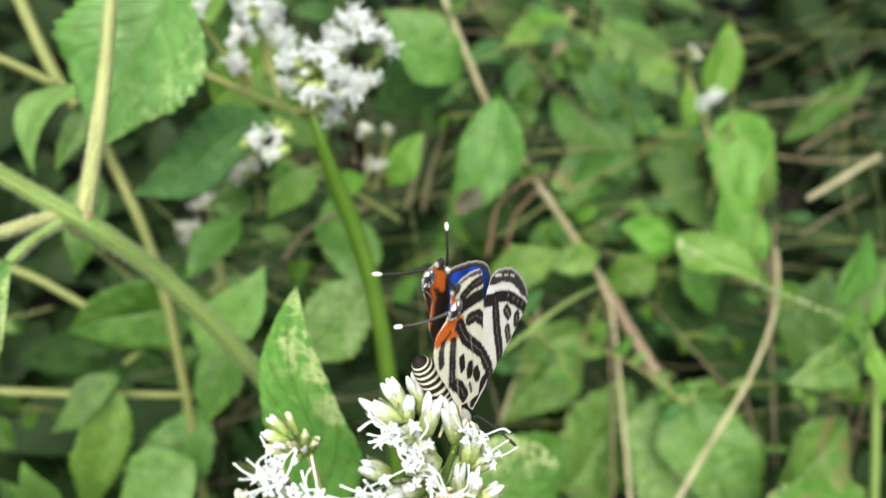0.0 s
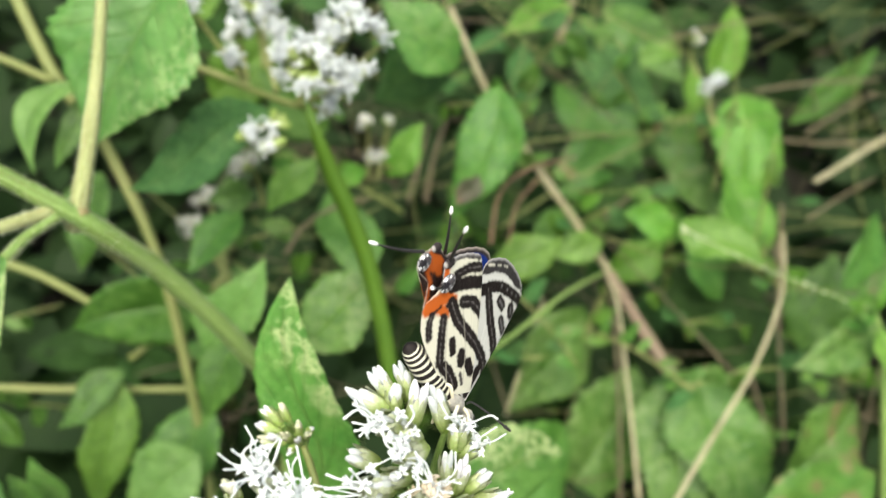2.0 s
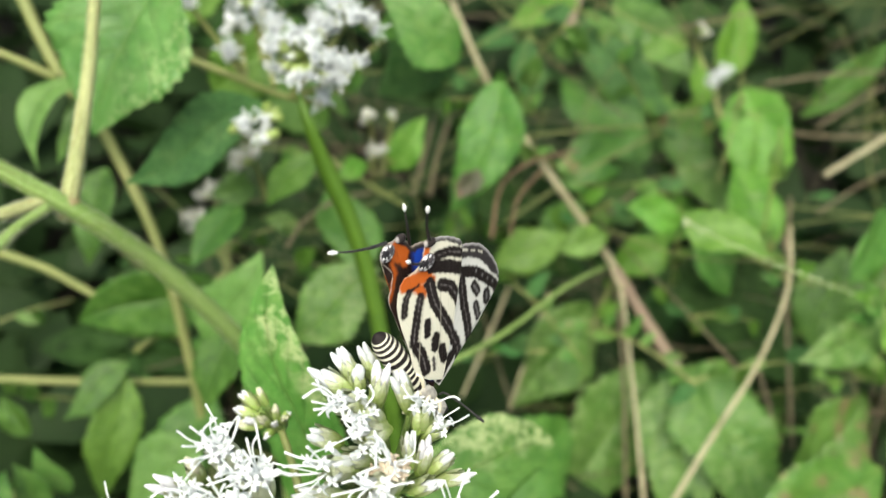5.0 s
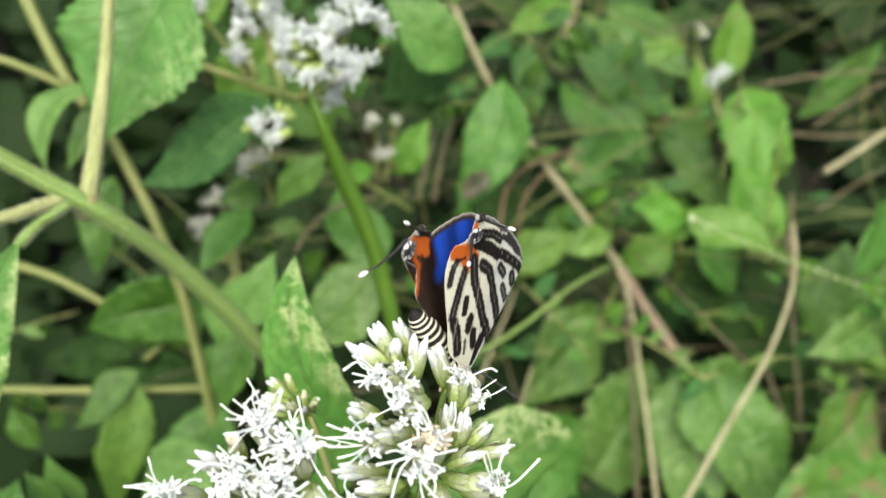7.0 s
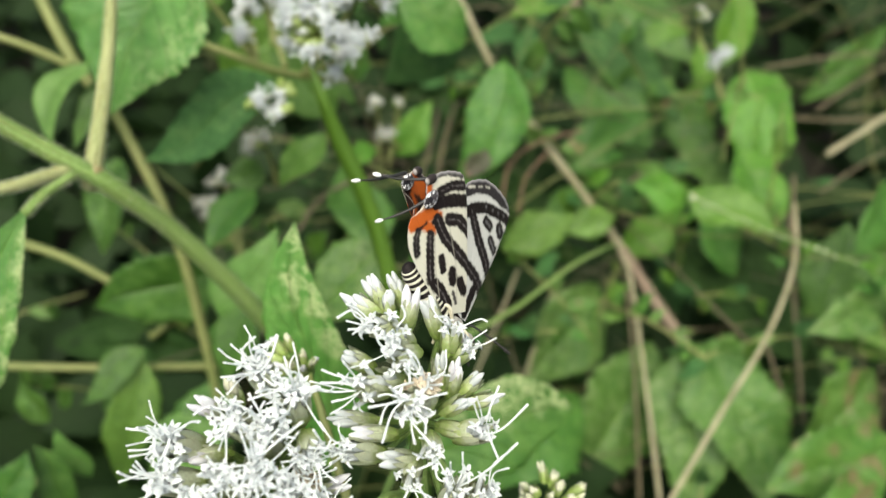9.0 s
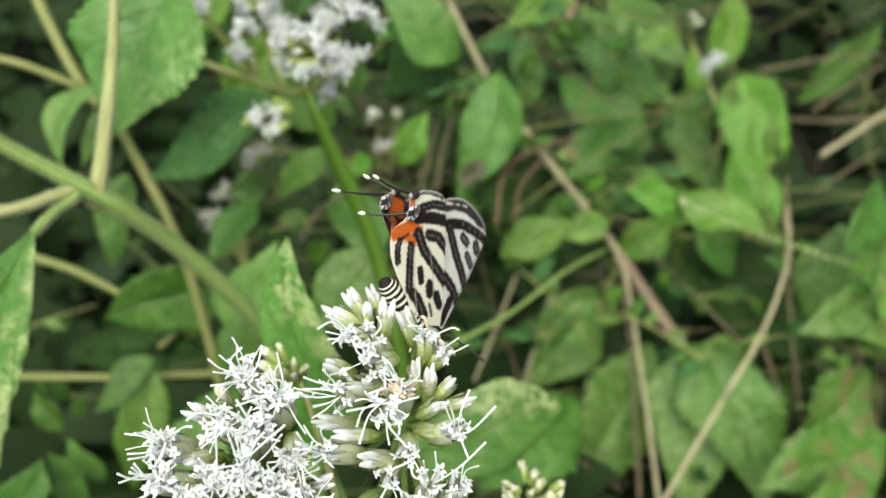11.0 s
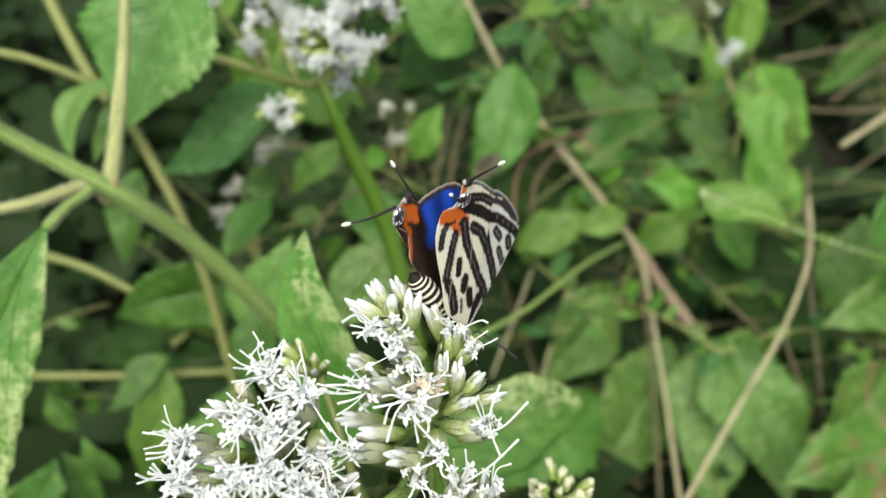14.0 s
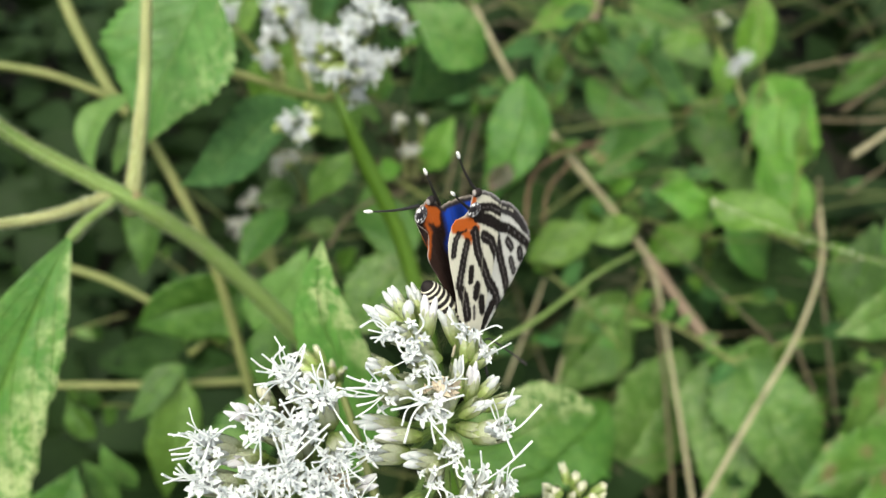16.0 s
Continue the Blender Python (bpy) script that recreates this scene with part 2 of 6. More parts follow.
def tube(bm, points, r0, r1, sides=8, steps=6, index=0, knots=0.0, flat=1.0):
    """A tapered round stalk along points."""
    line = spline(points, steps)
    uvs = bm.loops.layers.uv.verify()
    rings = []
    side = None
    for i, (q, s) in enumerate(line):
        way = (line[min(i + 1, len(line) - 1)][0] - line[max(i - 1, 0)][0]).normalized()
        side = way.orthogonal().normalized() if side is None else (side - way * side.dot(way)).normalized()
        up = way.cross(side)
        r = (r0 + (r1 - r0) * s) * (1 + knots * noise.noise(q * 400))
        rings.append([bm.verts.new(q + r * (math.cos(2 * math.pi * k / sides) * side + flat * math.sin(2 * math.pi * k / sides) * up)) for k in range(sides)])
    for i, (a, b) in enumerate(zip(rings, rings[1:])):
        for k in range(sides):
            f = bm.faces.new((a[k], a[(k + 1) % sides], b[(k + 1) % sides], b[k]))
            f.smooth, f.material_index = True, index
            for lp, u, v in zip(f.loops, (k, k + 1, k + 1, k), (i, i, i + 1, i + 1)):
                lp[uvs].uv = (u / sides, v / len(rings))
    for ring in (list(reversed(rings[0])), rings[-1]):
        bm.faces.new(ring).material_index = index


def stem(parent, points, r0, r1, material, name="stem", sides=9, knots=0.1, label=""):
    bm = bmesh.new()
    tube(bm, points, r0, r1, sides, 7, 0, knots)
    return part(name, bm, material, parent, label)


def fuzz(parent, points, r0, r1, count, seed):
    """Short pale hairs standing off a stem, joined."""
    rnd = random.Random(seed)
    line = spline(points, 7)
    verts, faces = [], []
    for _ in range(count):
        k = rnd.uniform(0, len(line) - 1.001)
        (q, s), (q2, s2) = line[int(k)], line[int(k) + 1]
        way = (q2 - q).normalized()
        side = way.orthogonal().normalized()
        a = rnd.uniform(0, 2 * math.pi)
        out = (math.cos(a) * side + math.sin(a) * way.cross(side)).normalized()
        foot = q.lerp(q2, k % 1) + out * (r0 + (r1 - r0) * s) * 0.95
        lean = (out + way * rnd.uniform(-0.5, 0.5)).normalized()
        turn = out.cross(way) * 0.000035
        n = len(verts)
        verts += [foot + way * 0.000035, foot - way * 0.000018 + turn, foot - way * 0.000018 - turn, foot + lean * rnd.uniform(0.0004, 0.0009)]
        faces += [(n, n + 1, n + 3), (n + 1, n + 2, n + 3), (n + 2, n, n + 3)]
    me = bpy.data.meshes.new("hairs")
    me.from_pydata([tuple(v) for v in verts], [], faces)
    me.materials.append(HAIR)
    ob = new("hairs", me)
    ob.parent = parent
    return tagged(ob, "short pale hairs along the stem", kind="stuff")


def leaf(parent, base, tip, width, material, roll=0.0, peak=0.38, teeth=0, fold=0.18, arch=0.06, wave=0.05, cup=0.0, point=1.15, name="leaf", label="", sway=0.0, tooth=0.11, quilt=0.10):
    """One leaf blade from base to tip: midrib crease, wavy and toothed margin, two skins."""
    base, tip = Vector(base), Vector(tip)
    axis = tip - base
    length = axis.length
    y = axis.normalized()
    z = (VIEW - y * VIEW.dot(y)).normalized()
    z = Matrix.Rotation(radians(roll), 3, y) @ z
    x = y.cross(z)
    rnd = random.Random(round((base.x * 7 + base.y * 13 + tip.z * 17) * 1e4))
    nv = 4 * teeth if teeth else 36
    b_ = point
    a = b_ * peak / (1 - peak)
    top = peak ** a * (1 - peak) ** b_
    bm = bmesh.new()
    uvs = bm.loops.layers.uv.new("UVMap")
    across = (-1, -0.84, -0.66, -0.48, -0.3, -0.12, 0, 0.12, 0.3, 0.48, 0.66, 0.84, 1)
    ph = rnd.uniform(0, 6)
    bend = rnd.uniform(-0.05, 0.05)
    skins = []
    where = {}
    for skin in (0, 1):
        rows = []
        for i in range(nv + 1):
            v = i / nv
            w = width / 2 * ((v ** a * (1 - v) ** b_) / top if 0 < v < 1 else 0)
            w = max(w, 0.012 * width * (1 - v) + 0.0001)
            if teeth:
                w *= 1 + tooth * ((i % 4) / 4 - 0.35) * (1 if 0.08 < v < 0.97 else 0)
            row = []
            flank = [w * (1 + 0.13 * noise.noise(Vector((5 * v, ph, g)))) for g in (0, 9)]
            for k in across:
                w = flank[k > 0]
                zz = fold * abs(k) * w + cup * w * k * k + 4 * arch * length * v * (1 - v)
                zz += wave * w * math.sin(9 * v + ph + 2.2 * k) * abs(k)
                swell = abs(math.sin(math.pi * (7.0 * v - 2.5 * abs(k))))
                zz += quilt * w * (swell - 0.5) * (1 - abs(k)) * min(1, 5 * abs(k)) + 0.05 * w * noise.noise(Vector((3 * k, 9 * v, ph)))
                zz -= 0.00022 * skin * (1 - 0.8 * abs(k))
                q = base + y * (length * v + 0.25 * w * abs(k) * (0.5 - v)) + x * (k * w + (sway * 4 * v * (1 - v) + bend * math.sin(6.2832 * v)) * length) + z * zz
                vert = bm.verts.new(q)
                where[vert] = ((k + 1) / 2, v)
                row.append(vert)
            rows.append(row)
        skins.append(rows)
    for s, rows in enumerate(skins):
        for r0, r1 in zip(rows, rows[1:]):
            for k in range(len(across) - 1):
                q = (r0[k], r0[k + 1], r1[k + 1], r1[k])
                f = bm.faces.new(q if s == 0 else q[::-1])
                f.smooth = True
    for k in (0, -1):
        for i in range(nv):
            q = (skins[0][i][k], skins[0][i + 1][k], skins[1][i + 1][k], skins[1][i][k])
            bm.faces.new(q if k == 0 else q[::-1]).smooth = True
    for f in bm.faces:
        for lp in f.loops:
            lp[uvs].uv = where[lp.vert]
    return part(name, bm, material, parent, label)



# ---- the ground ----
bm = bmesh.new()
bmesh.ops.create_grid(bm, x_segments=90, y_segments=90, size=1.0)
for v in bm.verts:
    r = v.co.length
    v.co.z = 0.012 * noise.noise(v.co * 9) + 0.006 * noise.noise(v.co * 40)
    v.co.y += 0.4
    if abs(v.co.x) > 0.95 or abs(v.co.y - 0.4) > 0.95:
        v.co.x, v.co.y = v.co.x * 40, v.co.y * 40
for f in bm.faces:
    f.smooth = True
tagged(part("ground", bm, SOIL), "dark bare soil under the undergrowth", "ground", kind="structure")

# ---- the tall herb with the forked stem ----
HERB = thing("forked_herb", "tall herb with a thick forked stem and pale-tracked leaves", "plant")
for line, r0, r1, material, name, count in (
    ([(-0.0888, 0.1233, 0.2612), (-0.0823, 0.1265, 0.2503), (-0.0729, 0.1278, 0.2415), (-0.0651, 0.1279, 0.2356), (-0.0599, 0.1296, 0.2289), (-0.0529, 0.1337, 0.2162), (-0.0415, 0.1388, 0.1913), (-0.0341, 0.1426, 0.1663), (-0.0299, 0.1280, 0.1252)], 0.00152, 0.00250, STEM, "stem", 3600),
    ([(-0.0671, 0.1298, 0.2322), (-0.0653, 0.1288, 0.2360), (-0.0650, 0.1338, 0.2402), (-0.0655, 0.1434, 0.2465), (-0.0669, 0.1558, 0.2535), (-0.0694, 0.1753, 0.2664)], 0.00191, 0.00113, STEM_PALE, "branch", 1500),
    ([(-0.0688, 0.1270, 0.2375), (-0.0731, 0.1226, 0.2378), (-0.0786, 0.1182, 0.2382), (-0.0888, 0.1126, 0.2399)], 0.00122, 0.00102, STEM_PALE, "branch", 900),
    ([(-0.0677, 0.1265, 0.2368), (-0.0718, 0.1228, 0.2351), (-0.0750, 0.1186, 0.2327)], 0.00111, 0.00098, STEM, "petiole", 600),
):
    stem(HERB, line, r0, r1, material, name)
    fuzz(HERB, line, r0, r1, count, count)
for at, r, stretch in (((-0.0651, 0.1285, 0.2361), 0.00202, 0.8), ((-0.0694, 0.1273, 0.2376), 0.00156, 0.9)):
    bm = bmesh.new()
    bmesh.ops.create_uvsphere(bm, u_segments=18, v_segments=12, radius=1.0)
    for v in bm.verts:
        v.co = Vector(at) + r * Vector((v.co.x, v.co.y, v.co.z * stretch)) * (1 + 0.06 * noise.noise(v.co * 2))
    for f in bm.faces:
        f.smooth = True
    part("node", bm, STEM_NODE, HERB, "reddish swollen stem node")
leaf(HERB, (-0.0750, 0.1190, 0.2332), (-0.1033, 0.0717, 0.1353), 0.02557, MINED, roll=-10, peak=0.5, sway=0.09, point=0.85, teeth=14, fold=0.25, arch=0.05, tooth=0.09, quilt=0.02)
leaf(HERB, (-0.0580, 0.1829, 0.2627), (-0.0743, 0.1628, 0.2295), 0.03455, MINED_FAINT, roll=12, peak=0.45, teeth=13, fold=0.2, tooth=0.1, quilt=0.03)

# ---- stalks and leaves behind it ----
BACK = thing("climbing_herb", "slender yellowish herb stalks with dull leaves", "plant")
stem(BACK, [(-0.1209, 0.2335, 0.2453), (-0.1142, 0.2241, 0.2333), (-0.1037, 0.2124, 0.2183), (-0.0923, 0.2060, 0.2027), (-0.0773, 0.1902, 0.1750), (-0.0684, 0.1733, 0.1384), (-0.0596, 0.1494, 0.0928)], 0.00186, 0.00146, STEM_DULL)
stem(BACK, [(-0.1372, 0.2099, 0.2301), (-0.1187, 0.2094, 0.2263), (-0.1035, 0.2102, 0.2185)], 0.00130, 0.00118, STEM_DULL)
stem(BACK, [(-0.1361, 0.1706, 0.1349), (-0.1051, 0.1738, 0.1315), (-0.0634, 0.1779, 0.1293)], 0.00128, 0.00114, STEM_DULL)
stem(BACK, [(-0.1288, 0.1947, 0.1658), (-0.1141, 0.1919, 0.1622), (-0.0977, 0.1868, 0.1557)], 0.00146, 0.00110, STEM_DULL)
stem(BACK, [(-0.1507, 0.1463, 0.1038), (-0.1288, 0.1479, 0.1058), (-0.1105, 0.1488, 0.1070)], 0.00146, 0.00146, STEM_DULL)
stem(BACK, [(-0.0899, 0.1833, 0.1361), (-0.0747, 0.1914, 0.1466), (-0.0596, 0.2014, 0.1593)], 0.00114, 0.00114, STEM_DULL)
leaf(BACK, (-0.0917, 0.2001, 0.2249), (-0.1022, 0.1842, 0.2046), 0.00987, DUSTY, roll=15, sway=0.28, wave=0.1)
leaf(BACK, (-0.0941, 0.2011, 0.2188), (-0.0995, 0.1893, 0.2037), 0.00650, GREEN, roll=-10, sway=-0.08)
leaf(BACK, (-0.0379, 0.1784, 0.2315), (-0.0703, 0.1640, 0.2161), 0.01537, BLUISH, roll=-6, peak=0.42, teeth=9)
leaf(BACK, (-0.0308, 0.2014, 0.2042), (-0.0437, 0.1913, 0.1912), 0.01050, BRIGHT, roll=12, peak=0.45)
leaf(BACK, (-0.0641, 0.1951, 0.1588), (-0.1046, 0.1823, 0.1499), 0.02561, GREEN, roll=-25, peak=0.45, teeth=10)
leaf(BACK, (-0.0885, 0.1747, 0.1401), (-0.1056, 0.1604, 0.1293), 0.01098, GREEN, roll=10)
leaf(BACK, (-0.0900, 0.1733, 0.1384), (-0.0944, 0.1474, 0.1052), 0.01550, BRIGHT, roll=-15, peak=0.42, teeth=9)
leaf(BACK, (-0.0641, 0.1731, 0.1306), (-0.0748, 0.1474, 0.1052), 0.02195, GREEN, roll=12, peak=0.42, teeth=8)
leaf(BACK, (-0.0529, 0.2132, 0.1820), (-0.0657, 0.2077, 0.1823), 0.01134, GREEN, roll=0)
leaf(BACK, (-0.0556, 0.2060, 0.1802), (-0.0676, 0.1864, 0.1701), 0.01409, GREEN, roll=25)
leaf(BACK, (-0.0318, 0.1544, 0.1739), (-0.0097, 0.1672, 0.1903), 0.02026, FLECKED, roll=-12, peak=0.5, teeth=9)
leaf(BACK, (-0.0600, 0.1480, 0.1358), (-0.0803, 0.1375, 0.1225), 0.02202, DUSTY, roll=10, teeth=8)
leaf(BACK, (-0.0657, 0.2274, 0.2076), (-0.0402, 0.2375, 0.2280), 0.02012, BRIGHT, roll=10, teeth=8)
leaf(BACK, (-0.0300, 0.2218, 0.2004), (-0.0500, 0.2244, 0.2187), 0.01738, DUSTY, roll=-10, teeth=7)
leaf(BACK, (0.0110, 0.2527, 0.2101), (-0.0159, 0.2568, 0.2303), 0.02161, FLECKED, roll=5, teeth=8)
leaf(BACK, (-0.0892, 0.2587, 0.2178), (-0.0634, 0.2615, 0.2363), 0.02161, BRIGHT, roll=5, teeth=8)
leaf(BACK, (-0.1049, 0.2273, 0.1776), (-0.1098, 0.2067, 0.1513), 0.01867, GREEN, roll=20)
leaf(BACK, (-0.0453, 0.1504, 0.1838), (-0.0513, 0.1366, 0.1661), 0.01341, GREEN, roll=20, teeth=7)
leaf(BACK, (-0.0545, 0.1558, 0.1682), (-0.0408, 0.1692, 0.1929), 0.01672, DUSTY, roll=-15, teeth=8)

leaf(BACK, (-0.0984, 0.1300, 0.1209), (-0.1084, 0.1376, 0.1387), 0.01000, GREEN, roll=14, peak=0.45, teeth=7)
leaf(BACK, (-0.0964, 0.1386, 0.1238), (-0.1050, 0.1437, 0.1385), 0.00900, DUSTY, roll=-12, peak=0.42)
leaf(BACK, (-0.1162, 0.1218, 0.1266), (-0.1075, 0.1335, 0.1416), 0.01400, GREEN, roll=8, peak=0.42, teeth=7)
leaf(BACK, (-0.1186, 0.1608, 0.1198), (-0.1278, 0.1688, 0.1300), 0.01200, GREEN, roll=-20, peak=0.42)

# ---- leafy herbs across the thicket ----
RIGHT = thing("broadleaf_herb", "broad-leaved green herb with toothed leaves", "plant")
for a, b, w, m, roll, peak, teeth in (
    ((0.1064, 0.2108, 0.1116), (0.0942, 0.1589, 0.0676), 0.03150, FLECKED, 14, 0.36, 15),
    ((0.1080, 0.2085, 0.1162), (0.1242, 0.1594, 0.0758), 0.03570, FLECKED, -6, 0.36, 15),
    ((0.0910, 0.2206, 0.1018), (0.0595, 0.1788, 0.0557), 0.04201, FLECKED, -10, 0.42, 10),
    ((0.0694, 0.2359, 0.1183), (0.0371, 0.1988, 0.0962), 0.03254, FLECKED, -20, 0.42, 13),
    ((0.0542, 0.1789, 0.1156), (0.0169, 0.1420, 0.1132), 0.02744, GREEN, 0, 0.42, 9),
    ((0.1043, 0.2715, 0.1146), (0.1698, 0.2247, 0.0846), 0.04146, DARK, -20, 0.4, 9),
    ((0.1406, 0.3181, 0.1742), (0.1449, 0.2804, 0.1409), 0.02808, BRIGHT, 22, 0.33, 6),
    ((0.1625, 0.3216, 0.1638), (0.1344, 0.2777, 0.1374), 0.02131, YOUNG, -20, 0.4, 7),
    ((0.1142, 0.3444, 0.1482), (0.1398, 0.3160, 0.1268), 0.02575, GREEN, 10, 0.42, 7),
    ((0.1195, 0.3235, 0.1364), (0.1443, 0.2984, 0.1191), 0.02114, FLECKED, -10, 0.42, 7),
    ((0.1258, 0.2729, 0.1612), (0.1377, 0.2421, 0.1368), 0.02764, BRIGHT, -25, 0.4, 0),
    ((0.0896, 0.2231, 0.1722), (0.1169, 0.2075, 0.1672), 0.01572, BRIGHT, -10, 0.4, 6),
    ((0.0931, 0.2253, 0.1676), (0.0699, 0.2243, 0.1737), 0.01239, BRIGHT, 0, 0.5, 0),
    ((0.1586, 0.1961, 0.1526), (0.1229, 0.1803, 0.1473), 0.01677, FLECKED, 0, 0.45, 0),
    ((0.1434, 0.2031, 0.1616), (0.1659, 0.2351, 0.1727), 0.01707, GREEN, 20, 0.45, 0),
    ((0.1295, 0.2480, 0.1145), (0.1129, 0.2656, 0.1369), 0.02134, GREEN, 20, 0.45, 0),
    ((0.1509, 0.2161, 0.1184), (0.1617, 0.2401, 0.1492), 0.02385, GREEN, -20, 0.45, 0),
):
    leaf(RIGHT, a, b, w, m, roll, peak, teeth, wave=0.14, tooth=0.17, quilt=0.05 if m in (BRIGHT, YOUNG) else 0.22)
SPROUT = thing("herb_sprout", "green sprout tip with small crowded leaves and buds", "plant")
stem(SPROUT, [(0.1520, 0.1960, 0.1600), (0.1595, 0.1891, 0.1436), (0.1682, 0.1717, 0.1064), (0.1819, 0.1525, 0.0519)], 0.00112, 0.00171, STEM)
for a, b, w, m in (
    ((0.1513, 0.1905, 0.1574), (0.1376, 0.1898, 0.1594), 0.00402, GREEN), ((0.1504, 0.1939, 0.1617), (0.1382, 0.1927, 0.1662), 0.00402, BRIGHT),
    ((0.1515, 0.1959, 0.1613), (0.1430, 0.1990, 0.1683), 0.00329, GREEN), ((0.1491, 0.1899, 0.1626), (0.1406, 0.1873, 0.1653), 0.00476, FLECKED),
    ((0.1533, 0.1953, 0.1606), (0.1550, 0.2018, 0.1719), 0.00439, BRIGHT), ((0.1520, 0.1891, 0.1586), (0.1543, 0.1752, 0.1468), 0.00841, YOUNG),
    ((0.1480, 0.1891, 0.1645), (0.1413, 0.1884, 0.1696), 0.00293, FLECKED), ((0.1480, 0.1874, 0.1624), (0.1431, 0.1824, 0.1619), 0.00329, FLECKED),
):
    leaf(SPROUT, a, b, w, m, 0, 0.45, 0, wave=0.1)
SPOTS = thing("ailing_herb", "yellowing leaves with brown dead patches", "plant")
for a, b, w, m, roll, peak, teeth in (
    ((0.1529, 0.1598, 0.1211), (0.1059, 0.1431, 0.1146), 0.02514, SPOTTED, 10, 0.45, 9),
    ((0.1618, 0.1926, 0.1182), (0.1309, 0.1668, 0.1002), 0.03049, SPOTTED, -10, 0.45, 8),
    ((0.1382, 0.1386, 0.1238), (0.1067, 0.1240, 0.1201), 0.02033, SPOTTED, 10, 0.45, 8),
):
    leaf(SPOTS, a, b, w, m, roll, peak, teeth, wave=0.14, tooth=0.15, quilt=0.22)
MID = thing("undergrowth_herb", "mixed green undergrowth leaves on thin stalks", "plant")
for a, b, w, m, roll, peak, teeth in (
    ((0.0399, 0.2866, 0.1788), (0.0399, 0.3022, 0.1988), 0.01520, BLUISH, 10, 0.45, 0),
    ((0.0650, 0.3496, 0.1847), (0.1126, 0.3236, 0.1514), 0.02510, GREEN, 10, 0.5, 0),
    ((0.0640, 0.3435, 0.1620), (0.1020, 0.3042, 0.1415), 0.03039, GREEN, -15, 0.45, 6),
    ((0.1081, 0.3108, 0.1948), (0.0820, 0.3085, 0.1918), 0.00901, BRIGHT, 0, 0.45, 0),
    ((0.1133, 0.2918, 0.1705), (0.1105, 0.3094, 0.1929), 0.01375, YOUNG, 30, 0.45, 0),
    ((0.1328, 0.3280, 0.1719), (0.1406, 0.3517, 0.2023), 0.02188, YOUNG, 20, 0.45, 0),
    ((0.1867, 0.3520, 0.1429), (0.2322, 0.3782, 0.1765), 0.01992, GREEN, 25, 0.45, 0),
    ((0.0899, 0.3852, 0.1855), (0.1263, 0.3452, 0.1641), 0.02500, GREEN, 10, 0.45, 0),
    ((0.0659, 0.3486, 0.1983), (0.0332, 0.3212, 0.1932), 0.01504, BRIGHT, 10, 0.45, 0),
    ((0.0284, 0.2315, 0.1381), (0.0566, 0.2401, 0.1492), 0.01691, BRIGHT, -10, 0.45, 8),
    ((0.0706, 0.2366, 0.1522), (0.0514, 0.2322, 0.1465), 0.01171, BRIGHT, 10, 0.45, 7),
    ((0.0774, 0.2380, 0.1315), (0.0975, 0.2487, 0.1452), 0.01833, BRIGHT, 10, 0.45, 6),
    ((-0.0110, 0.2370, 0.1751), (0.0008, 0.2452, 0.1931), 0.01179, BRIGHT, 10, 0.42, 0),
    ((-0.0185, 0.2309, 0.1822), (-0.0273, 0.2195, 0.1825), 0.00786, BRIGHT, 10, 0.42, 0),
    ((0.0100, 0.2895, 0.2124), (-0.0178, 0.2475, 0.2184), 0.01829, GREEN, 10, 0.42, 0),
    ((0.0106, 0.3005, 0.1966), (-0.0182, 0.2695, 0.1868), 0.02906, DARK, 10, 0.42, 6),
    ((0.0617, 0.2900, 0.1383), (0.0968, 0.3153, 0.1557), 0.02317, GREEN, 0, 0.42, 6),
    ((0.0993, 0.2854, 0.1324), (0.0659, 0.3042, 0.1415), 0.02317, DARK, 0, 0.42, 6),
    ((0.0673, 0.2777, 0.1374), (0.0527, 0.2641, 0.1201), 0.01951, GREEN, 0, 0.42, 6),
    ((-0.0159, 0.1868, 0.1693), (-0.0282, 0.2172, 0.1839), 0.01750, GREEN, 10, 0.42, 7),
):
    leaf(MID, a, b, w, m, roll, peak, teeth, wave=0.14)
leaf(MID, (0.0246, 0.2404, 0.2102), (0.0100, 0.2154, 0.1734), 0.02150, GREEN, roll=14, peak=0.36, teeth=11, wave=0.14, sway=-0.10)
leaf(MID, (0.0190, 0.2196, 0.1894), (0.0119, 0.2118, 0.1825), 0.00800, WITHERED, roll=-10, peak=0.5, wave=0.2)
leaf(MID, (0.0564, 0.2965, 0.2041), (0.0941, 0.2735, 0.1828), 0.01750, BLUISH, roll=10, peak=0.45, point=0.9, wave=0.10)
stem(MID, [(-0.0410, 0.1981, 0.1701), (-0.0355, 0.2037, 0.1773), (-0.0263, 0.2077, 0.1823), (-0.0159, 0.2171, 0.1795)], 0.00073, 0.00055, STRAW_BROWN)
stem(MID, [(-0.0362, 0.2333, 0.1853), (-0.0204, 0.2273, 0.1776), (-0.0049, 0.2295, 0.1655)], 0.00073, 0.00073, STEM_DULL)
stem(MID, [(0.0368, 0.2714, 0.1294), (0.0612, 0.2825, 0.1436), (0.1018, 0.3047, 0.1570), (0.1218, 0.3124, 0.1669)], 0.00054, 0.00046, STEM_DULL)
TWIG = [(0.0852, 0.2066, 0.1809), (0.1054, 0.2015, 0.1744), (0.1200, 0.1981, 0.1701), (0.1493, 0.1925, 0.1629)]
bm = bmesh.new()
tube(bm, TWIG, 0.00028, 0.00040, 7, 8, 0, 0.5)
rnd = random.Random(3)
